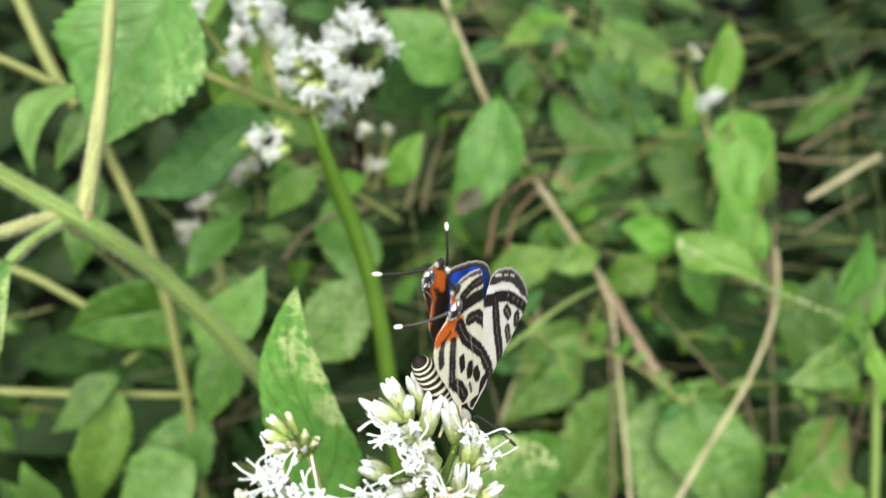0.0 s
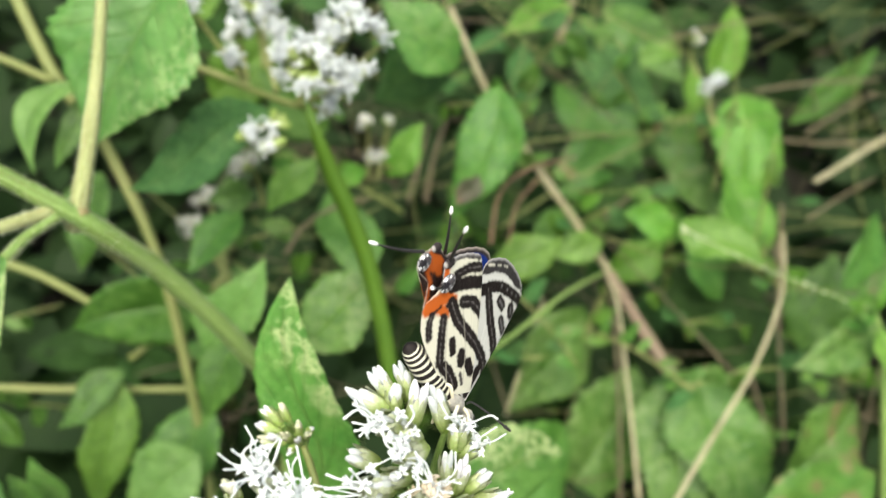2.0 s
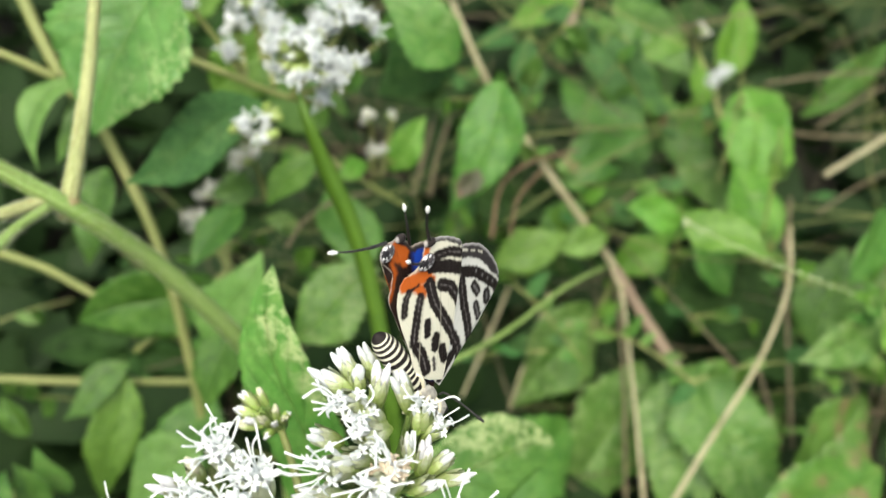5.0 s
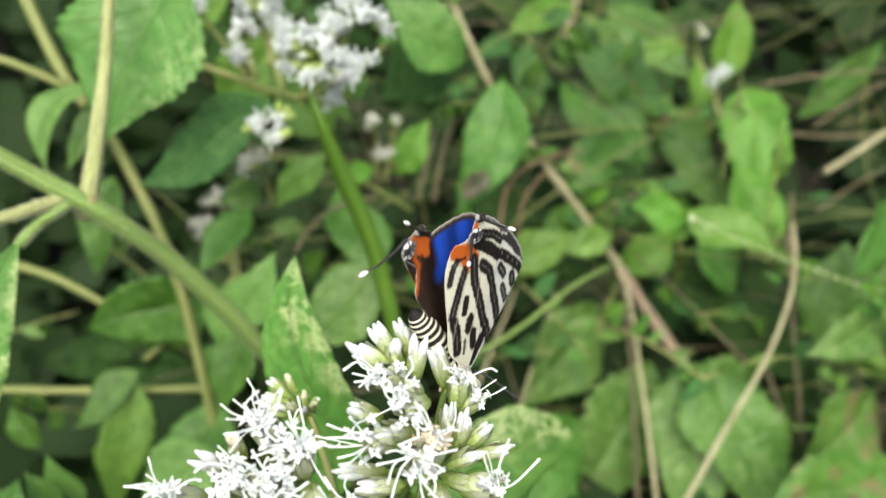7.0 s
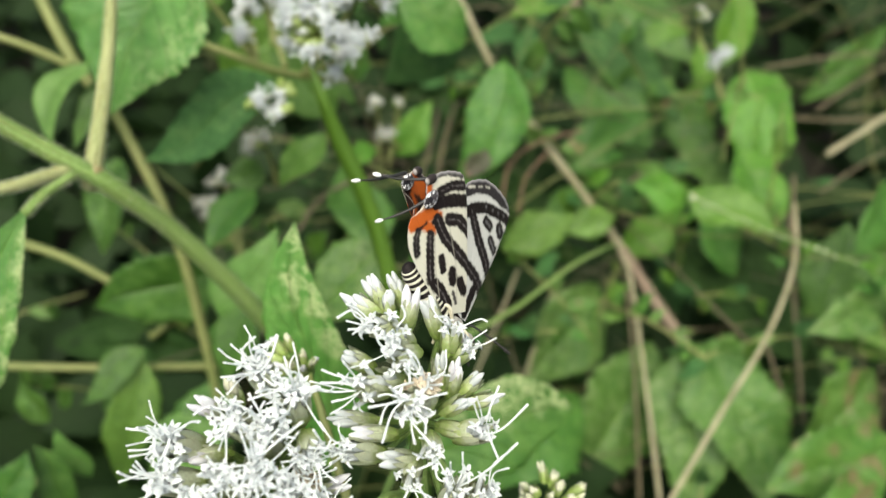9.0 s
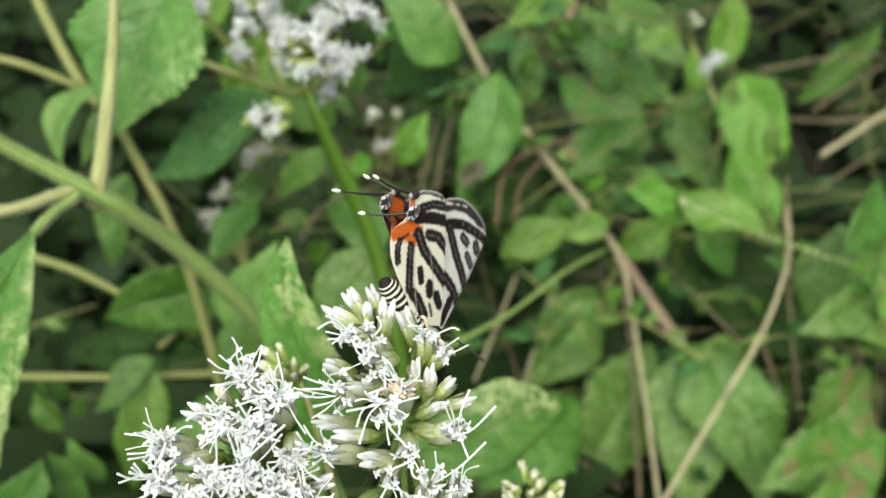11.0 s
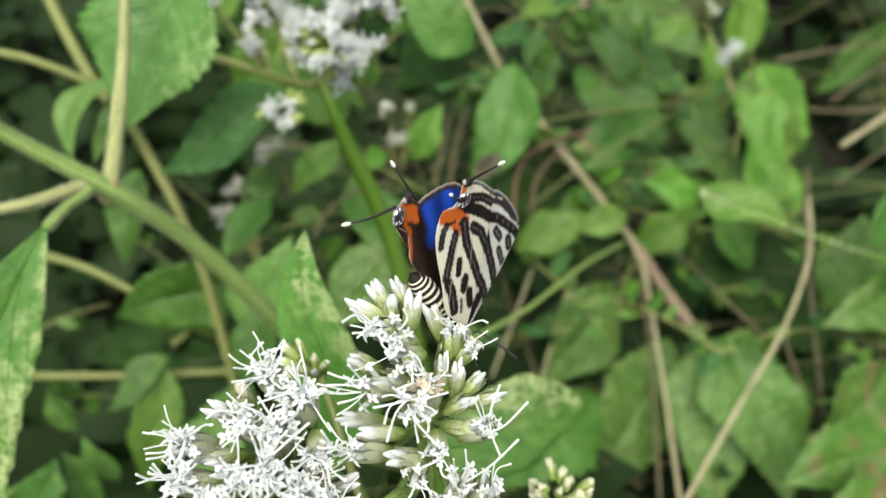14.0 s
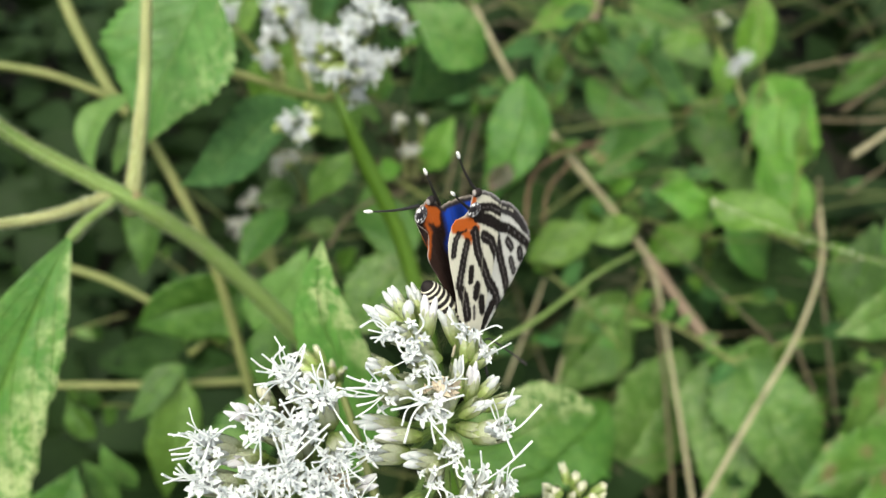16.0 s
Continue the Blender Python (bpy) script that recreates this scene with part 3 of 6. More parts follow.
for q, share in spline(TWIG, 9):
    for _ in range(2):
        way = Vector((rnd.gauss(0, 1), rnd.gauss(0, 1), rnd.gauss(0, 1))).normalized()
        tube(bm, [q, q + way * rnd.uniform(0.0006, 0.0012)], 0.00042, 0.00016, 5, 2, 1)
part("flower_spike", bm, [STEM, CALYX], MID, "slender green spike with tiny knobs")
bm = bmesh.new()
for k in range(9):
    way = Vector((-0.8, 0.0, 0.3)) + 0.9 * Vector((rnd.gauss(0, 1), rnd.gauss(0, 1), rnd.gauss(0, 1))).normalized()
    tube(bm, [Vector(TWIG[0]), Vector(TWIG[0]) + way * 0.0006, Vector(TWIG[0]) + way * 0.0012], 0.0002, 0.0003, 6, 3)
part("blossom", bm, CREAM, MID, "tiny whitish blossom at the spike's end")
stem(MID, [(0.0072, 0.1509, 0.1695), (0.0264, 0.1704, 0.1645), (0.0468, 0.1927, 0.1632), (0.0641, 0.2116, 0.1574)], 0.00080, 0.00056, STEM)

# ---- small seedlings and sprigs in the gaps ----
rnd = random.Random(31)
SPRIGS = thing("creeping_herb", "creeping herb with many small pointed leaves", "plant")
for u, v, n in ((-0.02, 0.30, 5), (0.06, 0.12, 5), (0.14, 0.26, 6), (0.2, 0.05, 5), (0.27, 0.22, 6), (0.33, 0.02, 6), (0.40, -0.06, 5), (0.45, 0.12, 5), (0.1, -0.12, 5), (0.22, -0.2, 5), (0.36, -0.28, 6), (0.48, -0.2, 5), (-0.2, 0.02, 5), (-0.3, -0.12, 5), (-0.42, -0.2, 5), (-0.24, -0.3, 5), (-0.12, 0.2, 4), (0.09, 0.2, 5), (0.17, 0.12, 6), (0.23, 0.3, 5), (0.3, 0.1, 6), (0.25, -0.02, 5), (0.37, 0.2, 5), (0.42, 0.02, 5), (0.16, -0.06, 5), (0.29, -0.1, 5), (0.43, -0.12, 5), (0.02, 0.02, 4), (-0.16, 0.12, 4), (-0.1, -0.02, 5), (-0.36, -0.02, 4), (-0.5, -0.1, 4), (-0.34, -0.26, 5)):
    far = rnd.uniform(0.27, 0.33)
    at = pose(0, 0, 0.32, -38, 0, 0) @ Vector((u * far, far, v * far))
    way = Vector((rnd.gauss(0, 1), 0.3, rnd.gauss(0, 0.7))).normalized() * 0.022
    line = [at - way, at + Vector((0, 0, 0.003)), at + way]
    stem(SPRIGS, line, 0.0006, 0.0003, STEM_DULL, sides=6)
    for q, s in spline(line, 3)[:n + 1]:
        a = rnd.uniform(0, 6.3)
        tip = q + Vector((math.cos(a), rnd.uniform(-0.3, 0.3), math.sin(a))) * rnd.uniform(0.007, 0.014)
        leaf(SPRIGS, q, tip, (tip - q).length * rnd.uniform(0.38, 0.6), rnd.choice((BRIGHT, GREEN, FLECKED, BLUISH, DUSTY, SPOTTED)), rnd.uniform(-40, 40), 0.4, 0, wave=0.15)

# ---- dry stalks lying through the green ----
def stalk(points, r0, r1, material, label):
    bm = bmesh.new()
    tube(bm, points, r0, r1, 8, 8, 0, 0.15)
    return tagged(part("dry_stalk", bm, material), label, "dry stalk", "dry stalks in the thicket")


stalk([(0.0032, 0.2755, 0.2318), (0.0132, 0.2626, 0.2153), (0.0222, 0.2567, 0.2002), (0.0322, 0.2524, 0.1873), (0.0653, 0.2401, 0.1492), (0.0762, 0.2358, 0.1361)], 0.00100, 0.00156, STRAW, "pale straw-coloured dead stalk lying aslant")
stalk([(0.0757, 0.2360, 0.1364), (0.0880, 0.2201, 0.1235), (0.1004, 0.2000, 0.1128)], 0.00217, 0.00252, STRAW_PINK, "pinkish brown dead stalk lying aslant")
stalk([(0.1361, 0.2365, 0.1595), (0.1327, 0.2189, 0.1518), (0.1250, 0.2025, 0.1458), (0.1131, 0.1844, 0.1376), (0.0944, 0.1613, 0.1304), (0.0644, 0.1230, 0.1188)], 0.00064, 0.00086, STRAW, "curved pale straw of dead grass")
stalk([(0.0742, 0.2356, 0.1373), (0.0778, 0.2261, 0.1312), (0.0796, 0.2042, 0.1181), (0.0815, 0.1801, 0.1022), (0.0837, 0.1523, 0.0816)], 0.00068, 0.00084, STRAW, "upright pale dead grass straw")
stalk([(0.0756, 0.2408, 0.1321), (0.0791, 0.2297, 0.1209), (0.0804, 0.2041, 0.1030), (0.0815, 0.1628, 0.0651)], 0.00066, 0.00064, STRAW_BROWN, "thin brown dead stalk")
stalk([(0.1444, 0.2586, 0.1579), (0.1449, 0.2408, 0.1350), (0.1422, 0.2161, 0.1184), (0.1416, 0.1861, 0.0949)], 0.00058, 0.00066, STRAW_BROWN, "thin brown dead stalk")
stalk([(0.1344, 0.2187, 0.1068), (0.1357, 0.2028, 0.1013), (0.1378, 0.1861, 0.0949)], 0.00070, 0.00080, STRAW_BROWN, "thin brown dead stalk")
stalk([(0.0349, 0.2271, 0.1324), (0.0275, 0.2094, 0.1247), (0.0179, 0.1888, 0.1134)], 0.00046, 0.00048, STRAW, "thin brown dead stalk")
stalk([(0.0516, 0.2332, 0.1253), (0.0447, 0.2148, 0.1167), (0.0359, 0.1925, 0.1032)], 0.00046, 0.00048, STRAW, "thin brown dead stalk")
stalk([(0.1674, 0.2799, 0.1552), (0.1769, 0.2838, 0.1602), (0.2039, 0.3009, 0.1672)], 0.00119, 0.00122, STRAW, "pale broken twig among the leaves")
stalk([(0.1753, 0.3474, 0.1370), (0.2037, 0.3467, 0.1361), (0.2436, 0.3481, 0.1379)], 0.00085, 0.00085, STRAW_BROWN, "thin brown dead stalk")
stalk([(0.0036, 0.2545, 0.1526), (0.0060, 0.2722, 0.1603), (0.0109, 0.2904, 0.1687)], 0.00092, 0.00092, STRAW_BROWN, "thin brown dead stalk")
stalk([(-0.0031, 0.2545, 0.1526), (0.0014, 0.2736, 0.1621), (0.0038, 0.2889, 0.1668)], 0.00092, 0.00092, STRAW_BROWN, "thin brown dead stalk")
stalk([(0.0672, 0.3695, 0.1653), (0.0700, 0.3765, 0.1743), (0.0743, 0.3870, 0.1877)], 0.00199, 0.00199, STRAW_PINK, "thin brown dead stalk")
for a, b, r in (((0.1562, 0.3363, 0.1676), (0.2101, 0.3330, 0.1784), 0.00106), ((0.1813, 0.3244, 0.1524), (0.2156, 0.3382, 0.1701), 0.00092), ((0.1650, 0.2699, 0.1425), (0.1935, 0.2816, 0.1574), 0.00071), ((0.1490, 0.2822, 0.1432), (0.1556, 0.2539, 0.1219), 0.00119), ((0.0939, 0.2758, 0.1500), (0.0773, 0.2670, 0.1388), 0.00095)):
    stalk([a, Vector(a).lerp(Vector(b), 0.5) + Vector((0, 0, 0.0015)), b], r * 0.75, r * 0.55, STRAW_BROWN, "thin brown dead stalk")
stalk([(0.0242, 0.2105, 0.1679), (0.0266, 0.2212, 0.1814), (0.0365, 0.2284, 0.1871), (0.0527, 0.2350, 0.1884)], 0.00060, 0.00042, RUSTY, "rust-brown withered leaf stalk")
stalk([(0.0307, 0.2130, 0.1673), (0.0329, 0.2225, 0.1760), (0.0409, 0.2307, 0.1828)], 0.00034, 0.00042, RUSTY, "rust-brown withered leaf stalk")

# ---- the grass blade ----
bm = bmesh.new()
line = spline([(-0.0295, 0.1724, 0.2418), (-0.0263, 0.1668, 0.2346), (-0.0221, 0.1641, 0.2237), (-0.0165, 0.1602, 0.2113), (-0.0115, 0.1551, 0.1972), (-0.0058, 0.1431, 0.1744), (0.0009, 0.1227, 0.1334)], 6)
prev = None
for q, s in line:
    w = 0.00270 * min(1, 0.05 + 2.6 * s) * (1 - 0.25 * s)
    ring = [bm.verts.new(q + Vector((k * w, 0, 0)) + VIEW * (0.35 * w * abs(k) + z)) for k, z in ((-1, 0), (0, 0), (1, 0), (0, -0.0002))]
    if prev:
        for a, b in ((0, 1), (1, 2), (2, 3), (3, 0)):
            bm.faces.new((prev[a], prev[b], ring[b], ring[a])).smooth = True
    prev = ring
BLADE = thing("grass_blade", "single bright green grass blade with a sharp tip", "grass")
part("blade", bm, GRASS, BLADE)
bm = bmesh.new()
tube(bm, [q - VIEW * 0.0001 for q, s in line[2::5]], 0.0002, 0.0005, 6, 4)
part("midrib", bm, GRASS, BLADE)

# ---- low herbs that fill the thicket behind ----
def blank(length, width, peak, teeth):
    """A leaf mesh along y for herbs that repeat."""
    ob = leaf(None, (0, 0, 0), (0, length, 0), width, GREEN, 0, peak, teeth, 0.22, 0.07, 0.10)
    me = ob.data
    bpy.data.objects.remove(ob)
    # lay the blade flat: y along, z its upper side
    y, z = Vector((0, 1, 0)), (VIEW - Vector((0, 1, 0)) * VIEW.y).normalized()
    me.transform(Matrix((y.cross(z), y, z)).to_4x4())
    return me


BLANKS = []
for k, (ln, w, pk, th) in enumerate(((0.040, 0.020, 0.42, 9), (0.034, 0.019, 0.45, 8), (0.046, 0.018, 0.4, 0), (0.030, 0.012, 0.42, 0), (0.038, 0.024, 0.4, 10))):
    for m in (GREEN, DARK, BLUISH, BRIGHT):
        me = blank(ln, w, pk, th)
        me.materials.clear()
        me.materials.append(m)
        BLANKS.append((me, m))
SLANT = pose(0, 0, 0.32, -38, 0, 0)
rnd = random.Random(12)


def low_herb(x, far, up, leaves, dark):
    top = SLANT @ Vector((x, far, up))
    foot = Vector((top.x + rnd.uniform(-0.02, 0.02), top.y + rnd.uniform(0.0, 0.04), 0.0))
    herb = thing("low_herb", "low leafy green herb in the shade of the thicket", "plant", "low herbs of the thicket")
    mid = top.lerp(foot, 0.5) + Vector((rnd.uniform(-0.008, 0.008), 0.006, 0))
    stem(herb, [top, mid, foot], 0.0007, 0.0012, STEM_DULL, sides=6)
    for k in range(leaves):
        share = k / leaves
        at = top.lerp(mid, share) if share < 0.5 else mid.lerp(foot, share * 0.6)
        a = 2.4 * k + rnd.uniform(-0.4, 0.4)
        # with dark set, mostly darker blades: shade deep in the thicket put into colour
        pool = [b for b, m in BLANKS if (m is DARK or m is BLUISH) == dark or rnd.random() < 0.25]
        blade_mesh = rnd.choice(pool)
        # shaded left corner: its darkness comes from swapping in the dark blade
        if top.x < -0.11:
            k_blank = [b for b, m in BLANKS].index(blade_mesh)
            blade_mesh = BLANKS[4 * (k_blank // 4) + 1][0]
        o = new("leaf", blade_mesh)
        o.parent = herb
        size = rnd.choice((0.5, 0.65, 0.8, 0.95, 1.15))
        face = (VIEW * 1.0 + Vector((rnd.gauss(0, 0.45), rnd.gauss(0, 0.3), rnd.gauss(0.25, 0.4)))).normalized()
        way = Vector((math.cos(a), 0.3 * math.sin(a), math.sin(a) * 0.8 - 0.25))
        way = (way - face * way.dot(face)).normalized()
        o.matrix_basis = Matrix.Translation(at) @ Matrix((way.cross(face), way, face)).transposed().to_4x4() @ Matrix.Scale(size, 4)


for k in range(80):
    up = rnd.uniform(-1.0, 1.1)
    far = rnd.uniform(0.34, 0.42) if up < 0 else rnd.uniform(0.36, 0.54)
    side = rnd.uniform(-0.68, 0.68)
    if side > 0.30 and up > 0.25:
        continue
    if side < -0.33 and up > 0.0 and rnd.random() < 0.95:
        continue
    if 0.02 < side < 0.16 and -0.55 < up < 0.02:
        continue
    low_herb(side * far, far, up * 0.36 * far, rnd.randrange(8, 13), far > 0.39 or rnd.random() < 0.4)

# ---- thin dry grass through the green ----
bm = bmesh.new()
for k in range(230):
    far = rnd.uniform(0.27, 0.44)
    side, up = rnd.uniform(-0.25, 0.62) * far, rnd.uniform(-0.32, 0.36) * far
    a = SLANT @ Vector((side, far, up))
    way = Vector((rnd.gauss(0, 1.0), rnd.gauss(0, 0.5), rnd.gauss(0.3, 0.7))).normalized() * rnd.uniform(0.015, 0.055)
    tube(bm, [a - way, a + Vector((rnd.gauss(0, 0.003), 0, rnd.gauss(0, 0.003))), a + way], 0.0004, 0.0002, 4, 5, rnd.randrange(2), 0.0, 0.4)
tagged(part("dry_grass", bm, [STRAW_BROWN, STEM_DULL]), "thin dry grass blades tangled through the leaves", "dry grass", kind="stuff")

# ---- leafage deep in the thicket, its shade put into a near-black green ----
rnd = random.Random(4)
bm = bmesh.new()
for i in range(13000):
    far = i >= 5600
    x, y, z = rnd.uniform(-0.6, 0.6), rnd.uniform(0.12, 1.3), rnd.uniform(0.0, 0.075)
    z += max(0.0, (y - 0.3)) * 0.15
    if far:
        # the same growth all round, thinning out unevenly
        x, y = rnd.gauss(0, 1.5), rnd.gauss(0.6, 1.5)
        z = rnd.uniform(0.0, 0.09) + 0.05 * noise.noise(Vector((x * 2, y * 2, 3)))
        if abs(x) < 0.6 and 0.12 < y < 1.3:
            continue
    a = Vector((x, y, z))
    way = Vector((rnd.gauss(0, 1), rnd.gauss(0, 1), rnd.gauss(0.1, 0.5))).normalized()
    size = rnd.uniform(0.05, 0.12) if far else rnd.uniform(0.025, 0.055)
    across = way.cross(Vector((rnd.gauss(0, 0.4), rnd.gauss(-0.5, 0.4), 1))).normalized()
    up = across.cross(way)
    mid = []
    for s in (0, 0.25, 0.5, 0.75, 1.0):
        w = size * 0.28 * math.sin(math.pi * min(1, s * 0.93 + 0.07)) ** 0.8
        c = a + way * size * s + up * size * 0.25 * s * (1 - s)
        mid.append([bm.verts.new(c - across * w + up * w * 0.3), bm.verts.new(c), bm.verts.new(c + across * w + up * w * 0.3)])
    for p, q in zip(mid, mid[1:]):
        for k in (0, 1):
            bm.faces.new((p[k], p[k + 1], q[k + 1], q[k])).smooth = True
tagged(part("deep_undergrowth", bm, DEEP_SHADE), "dense green leaves deep in the thicket, darkened for its shade", "undergrowth", kind="stuff")


# ---- flower heads ----
def frame_on(base, tip, twist=0.0):
    """Axes with z from base to tip."""
    z = (Vector(tip) - Vector(base)).normalized()
    x = z.orthogonal().normalized()
    m = Matrix.Translation(base) @ Matrix((x, z.cross(x), z)).transposed().to_4x4()
    return m @ Matrix.Rotation(twist, 4, "Z")


def blade(bm, m, length, width, index, lift=0.2, n=4, hollow=0.12):
    """A small pointed scale or petal lobe that starts along local y, with two skins."""
    rows = []
    for skin in (0, 1):
        row = []
        for i in range(n + 1):
            s = i / n
            w = width / 2 * (math.sin(math.pi * (0.18 + 0.82 * s)) ** 0.7 if s < 1 else 0.05)
            for k in (-1, 0, 1):
                row.append(bm.verts.new(m @ Vector((k * w, length * s, lift * length * s * s + hollow * width * abs(k) - skin * width * 0.12))))
        rows.append(row)
    for s, r in enumerate(rows):
        for i in range(n):
            for k in (0, 1):
                q = [r[3 * i + k], r[3 * i + k + 1], r[3 * i + k + 4], r[3 * i + k + 3]]
                f = bm.faces.new(q if s == 0 else q[::-1])
                f.smooth, f.material_index = True, index


def pod(bm, m, length, r, index, sides=7, blunt=0.25, pointed=False):
    """A closed bud: a slender spindle with a lobed or pointed end."""
    prof = ((0.0, 0.5, 0), (0.15, 0.75, 0), (0.4, 0.95, 0), (0.65, 1.0, 0), (0.84, 0.86, 0.02), (0.95, blunt, 0.06), (0.93, 0.05, 0))
    if pointed:
        prof = ((0.0, 0.45, 0), (0.2, 0.68, 0), (0.45, 0.92, 0), (0.62, 1.0, 0), (0.76, 0.88, 0), (0.88, 0.58, 0.012), (0.97, 0.26, 0.03), (0.99, 0.04, 0))
    rings = [[bm.verts.new(m @ Vector((r * w * (1 + 0.08 * math.cos(5 * a)) * math.cos(a), r * w * (1 + 0.08 * math.cos(5 * a)) * math.sin(a), length * (s + crown * math.cos(5 * a)))))
              for a in (2 * math.pi * k / sides for k in range(sides))] for s, w, crown in prof]
    for a, b in zip(rings, rings[1:]):
        for k in range(sides):
            f = bm.faces.new((a[k], a[(k + 1) % sides], b[(k + 1) % sides], b[k]))
            f.smooth, f.material_index = True, index


def involucre(length, width, seed):
    """The green cup of overlapping scales under the florets."""
    rnd = random.Random(seed)
    bm = bmesh.new()
    pod(bm, Matrix.Identity(4), length * 0.52, width * 0.43, 0, 9, 0.6)
    for ring, (z, ln, n) in enumerate(((0.02, 0.36, 5), (0.10, 0.52, 6), (0.18, 0.60, 7))):
        for k in range(n):
            a = 2 * math.pi * (k + 0.5 * ring) / n + rnd.uniform(-0.15, 0.15)
            m = Matrix.Rotation(a, 4, "Z") @ Matrix.Translation((0, width * (0.33 + 0.045 * ring), length * z)) @ Matrix.Rotation(radians(88 - rnd.uniform(0, 5)), 4, "X")
            blade(bm, m, length * ln, width * 0.40, 0, lift=0.07)
    return bm


def floret(bm, length, width, kind, k, rnd, broad=0.50, n=5):
    """One floret: a closed bud, or a narrow-lobed star with a shaded throat."""
    a = 2 * math.pi * k * 0.382 * 2 + rnd.uniform(-0.3, 0.3)
    out = rnd.uniform(0.08, 0.36) if kind == "bud" else rnd.uniform(0.15, 0.75)
    if k > 0.6 * n:
        out *= 0.3
    base = Matrix.Rotation(a, 4, "Z") @ Matrix.Translation((0, width * 0.13, length * 0.26)) @ Matrix.Rotation(-out * 0.55, 4, "X")
    if kind == "bud":
        pod(bm, base, length * rnd.uniform(0.58, 0.84), width * rnd.uniform(0.21, 0.27), 0, 10, pointed=True)
        return
    tall = length * rnd.uniform(0.48, 0.70)
    pod(bm, base, tall, width * 0.115, 0, 7, 0.75)
    star = base @ Matrix.Translation((0, 0, tall * 0.95)) @ Matrix.Rotation(rnd.uniform(0, 6), 4, "Z") @ Matrix.Rotation(rnd.uniform(-0.5, 0.5), 4, "X")
    size = width * rnd.uniform(0.25, 0.35)
    for j in range(5):
        m = star @ Matrix.Rotation(2 * math.pi * j / 5 + rnd.uniform(-0.3, 0.3), 4, "Z") @ Matrix.Translation((0, size * 0.22, 0)) @ Matrix.Rotation(radians(rnd.uniform(-10, 65)), 4, "X")
        blade(bm, m, size * rnd.uniform(0.55, 0.95), size * broad * rnd.uniform(0.8, 1.15), 0, lift=rnd.uniform(-0.75, 0.0), n=4, hollow=0.25)
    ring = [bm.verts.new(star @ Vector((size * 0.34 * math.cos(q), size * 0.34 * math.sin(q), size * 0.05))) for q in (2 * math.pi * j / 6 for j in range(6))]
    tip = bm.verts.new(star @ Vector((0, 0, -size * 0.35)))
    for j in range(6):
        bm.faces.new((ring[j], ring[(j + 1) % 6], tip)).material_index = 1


def style_line(rnd, length, width, reach):
    """A curved way for one style branch out of the head."""
    a, tilt = rnd.uniform(0, 2 * math.pi), rnd.uniform(0.25, 1.25)
    way = Vector((math.cos(a) * math.sin(tilt), math.sin(a) * math.sin(tilt), math.cos(tilt)))
    p0 = Vector((0, 0, length * 0.72)) + way * width * 0.25
    bend = Vector((rnd.gauss(0, 1), rnd.gauss(0, 1), rnd.gauss(0, 1))) * reach * 0.07
    p2 = p0 + way * reach * rnd.uniform(0.6, 1.1)
    return [p0, (p0 + p2) / 2 + bend, p2]


HEADS = [0]


def head(parent, tip, base, px, kind, threads=(), extra=0, petal=PETAL, florets=10):
    """One flower head of the near plant, with its scales, florets and styles."""
    HEADS[0] += 1
    seed = HEADS[0]
    tip, base = Vector(tip), Vector(base)
    length = (tip - base).length * (1.0 if kind == "bud" else 1.05)
    m = frame_on(base, tip, seed * 1.3)
    cup = part("flower_head", involucre(length, px, seed), CALYX, parent)
    cup.matrix_basis = m
    rnd = random.Random(seed)
    n = 3 if kind == "bud" else florets
    for k in range(n):
        bm = bmesh.new()
        floret(bm, length, px, kind, k, rnd, n=n)
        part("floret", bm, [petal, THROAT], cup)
    inv = m.inverted()
    lines = [style_line(rnd, length, px, 0.0042) for _ in range((extra + 1) // 2 + (8 if florets == 10 and kind == "open" else 3 if kind == "open" else 0))]
    for q in threads:
        q = inv @ Vector(q)
        p0 = Vector((rnd.uniform(-0.25, 0.25) * px, rnd.uniform(-0.25, 0.25) * px, length * 0.8))
        bend = Vector((rnd.gauss(0, 1), rnd.gauss(0, 1), rnd.gauss(0, 1))) * (q - p0).length * 0.07
        lines.append([p0, (p0 + q) / 2 + bend, q])
    for line in lines:
        bm = bmesh.new()
        line[1] += Vector((rnd.gauss(0, 1), rnd.gauss(0, 1), rnd.gauss(0, 1))) * 0.00026
        r = rnd.uniform(0.65, 1.15)
        tube(bm, line, 0.00009 * r, 0.00015 * r, 6, 6, 0, 0.2)
        part("style", bm, THREAD, cup)
    return cup


# ---- the flowering herb that the butterfly feeds on ----
HOST = thing("flowering_herb", "herb with dense white tubular flower clusters with long styles", "flowering plant")
HUB_R, HUB_L = Vector((-0.0013, 0.0666, 0.2399)), Vector((-0.0199, 0.0605, 0.2352))
FOOT = Vector((-0.0070, 0.0581, 0.2111))
stem(HOST, [HUB_R, (-0.0029, 0.0628, 0.2306), FOOT, (FOOT.x + 0.01, FOOT.y + 0.02, 0.0)], 0.00067, 0.00130, STEM, "stem")
stem(HOST, [HUB_L, (-0.0165, 0.0600, 0.2256), FOOT], 0.00060, 0.00089, STEM, "branch")
leaf(HOST, (-0.0186, 0.0940, 0.1913), (-0.0240, 0.1116, 0.2375), 0.01450, MINED_TIP, roll=-2, peak=0.42, point=0.9, teeth=13, fold=0.08, arch=0.03, tooth=0.07, quilt=0.02)
leaf(HOST, (-0.0045, 0.1012, 0.1871), (0.0338, 0.1197, 0.1808), 0.01911, MINED, roll=-8, peak=0.5, point=0.85, teeth=11, fold=0.12, arch=0.05, tooth=0.05, quilt=0.02)
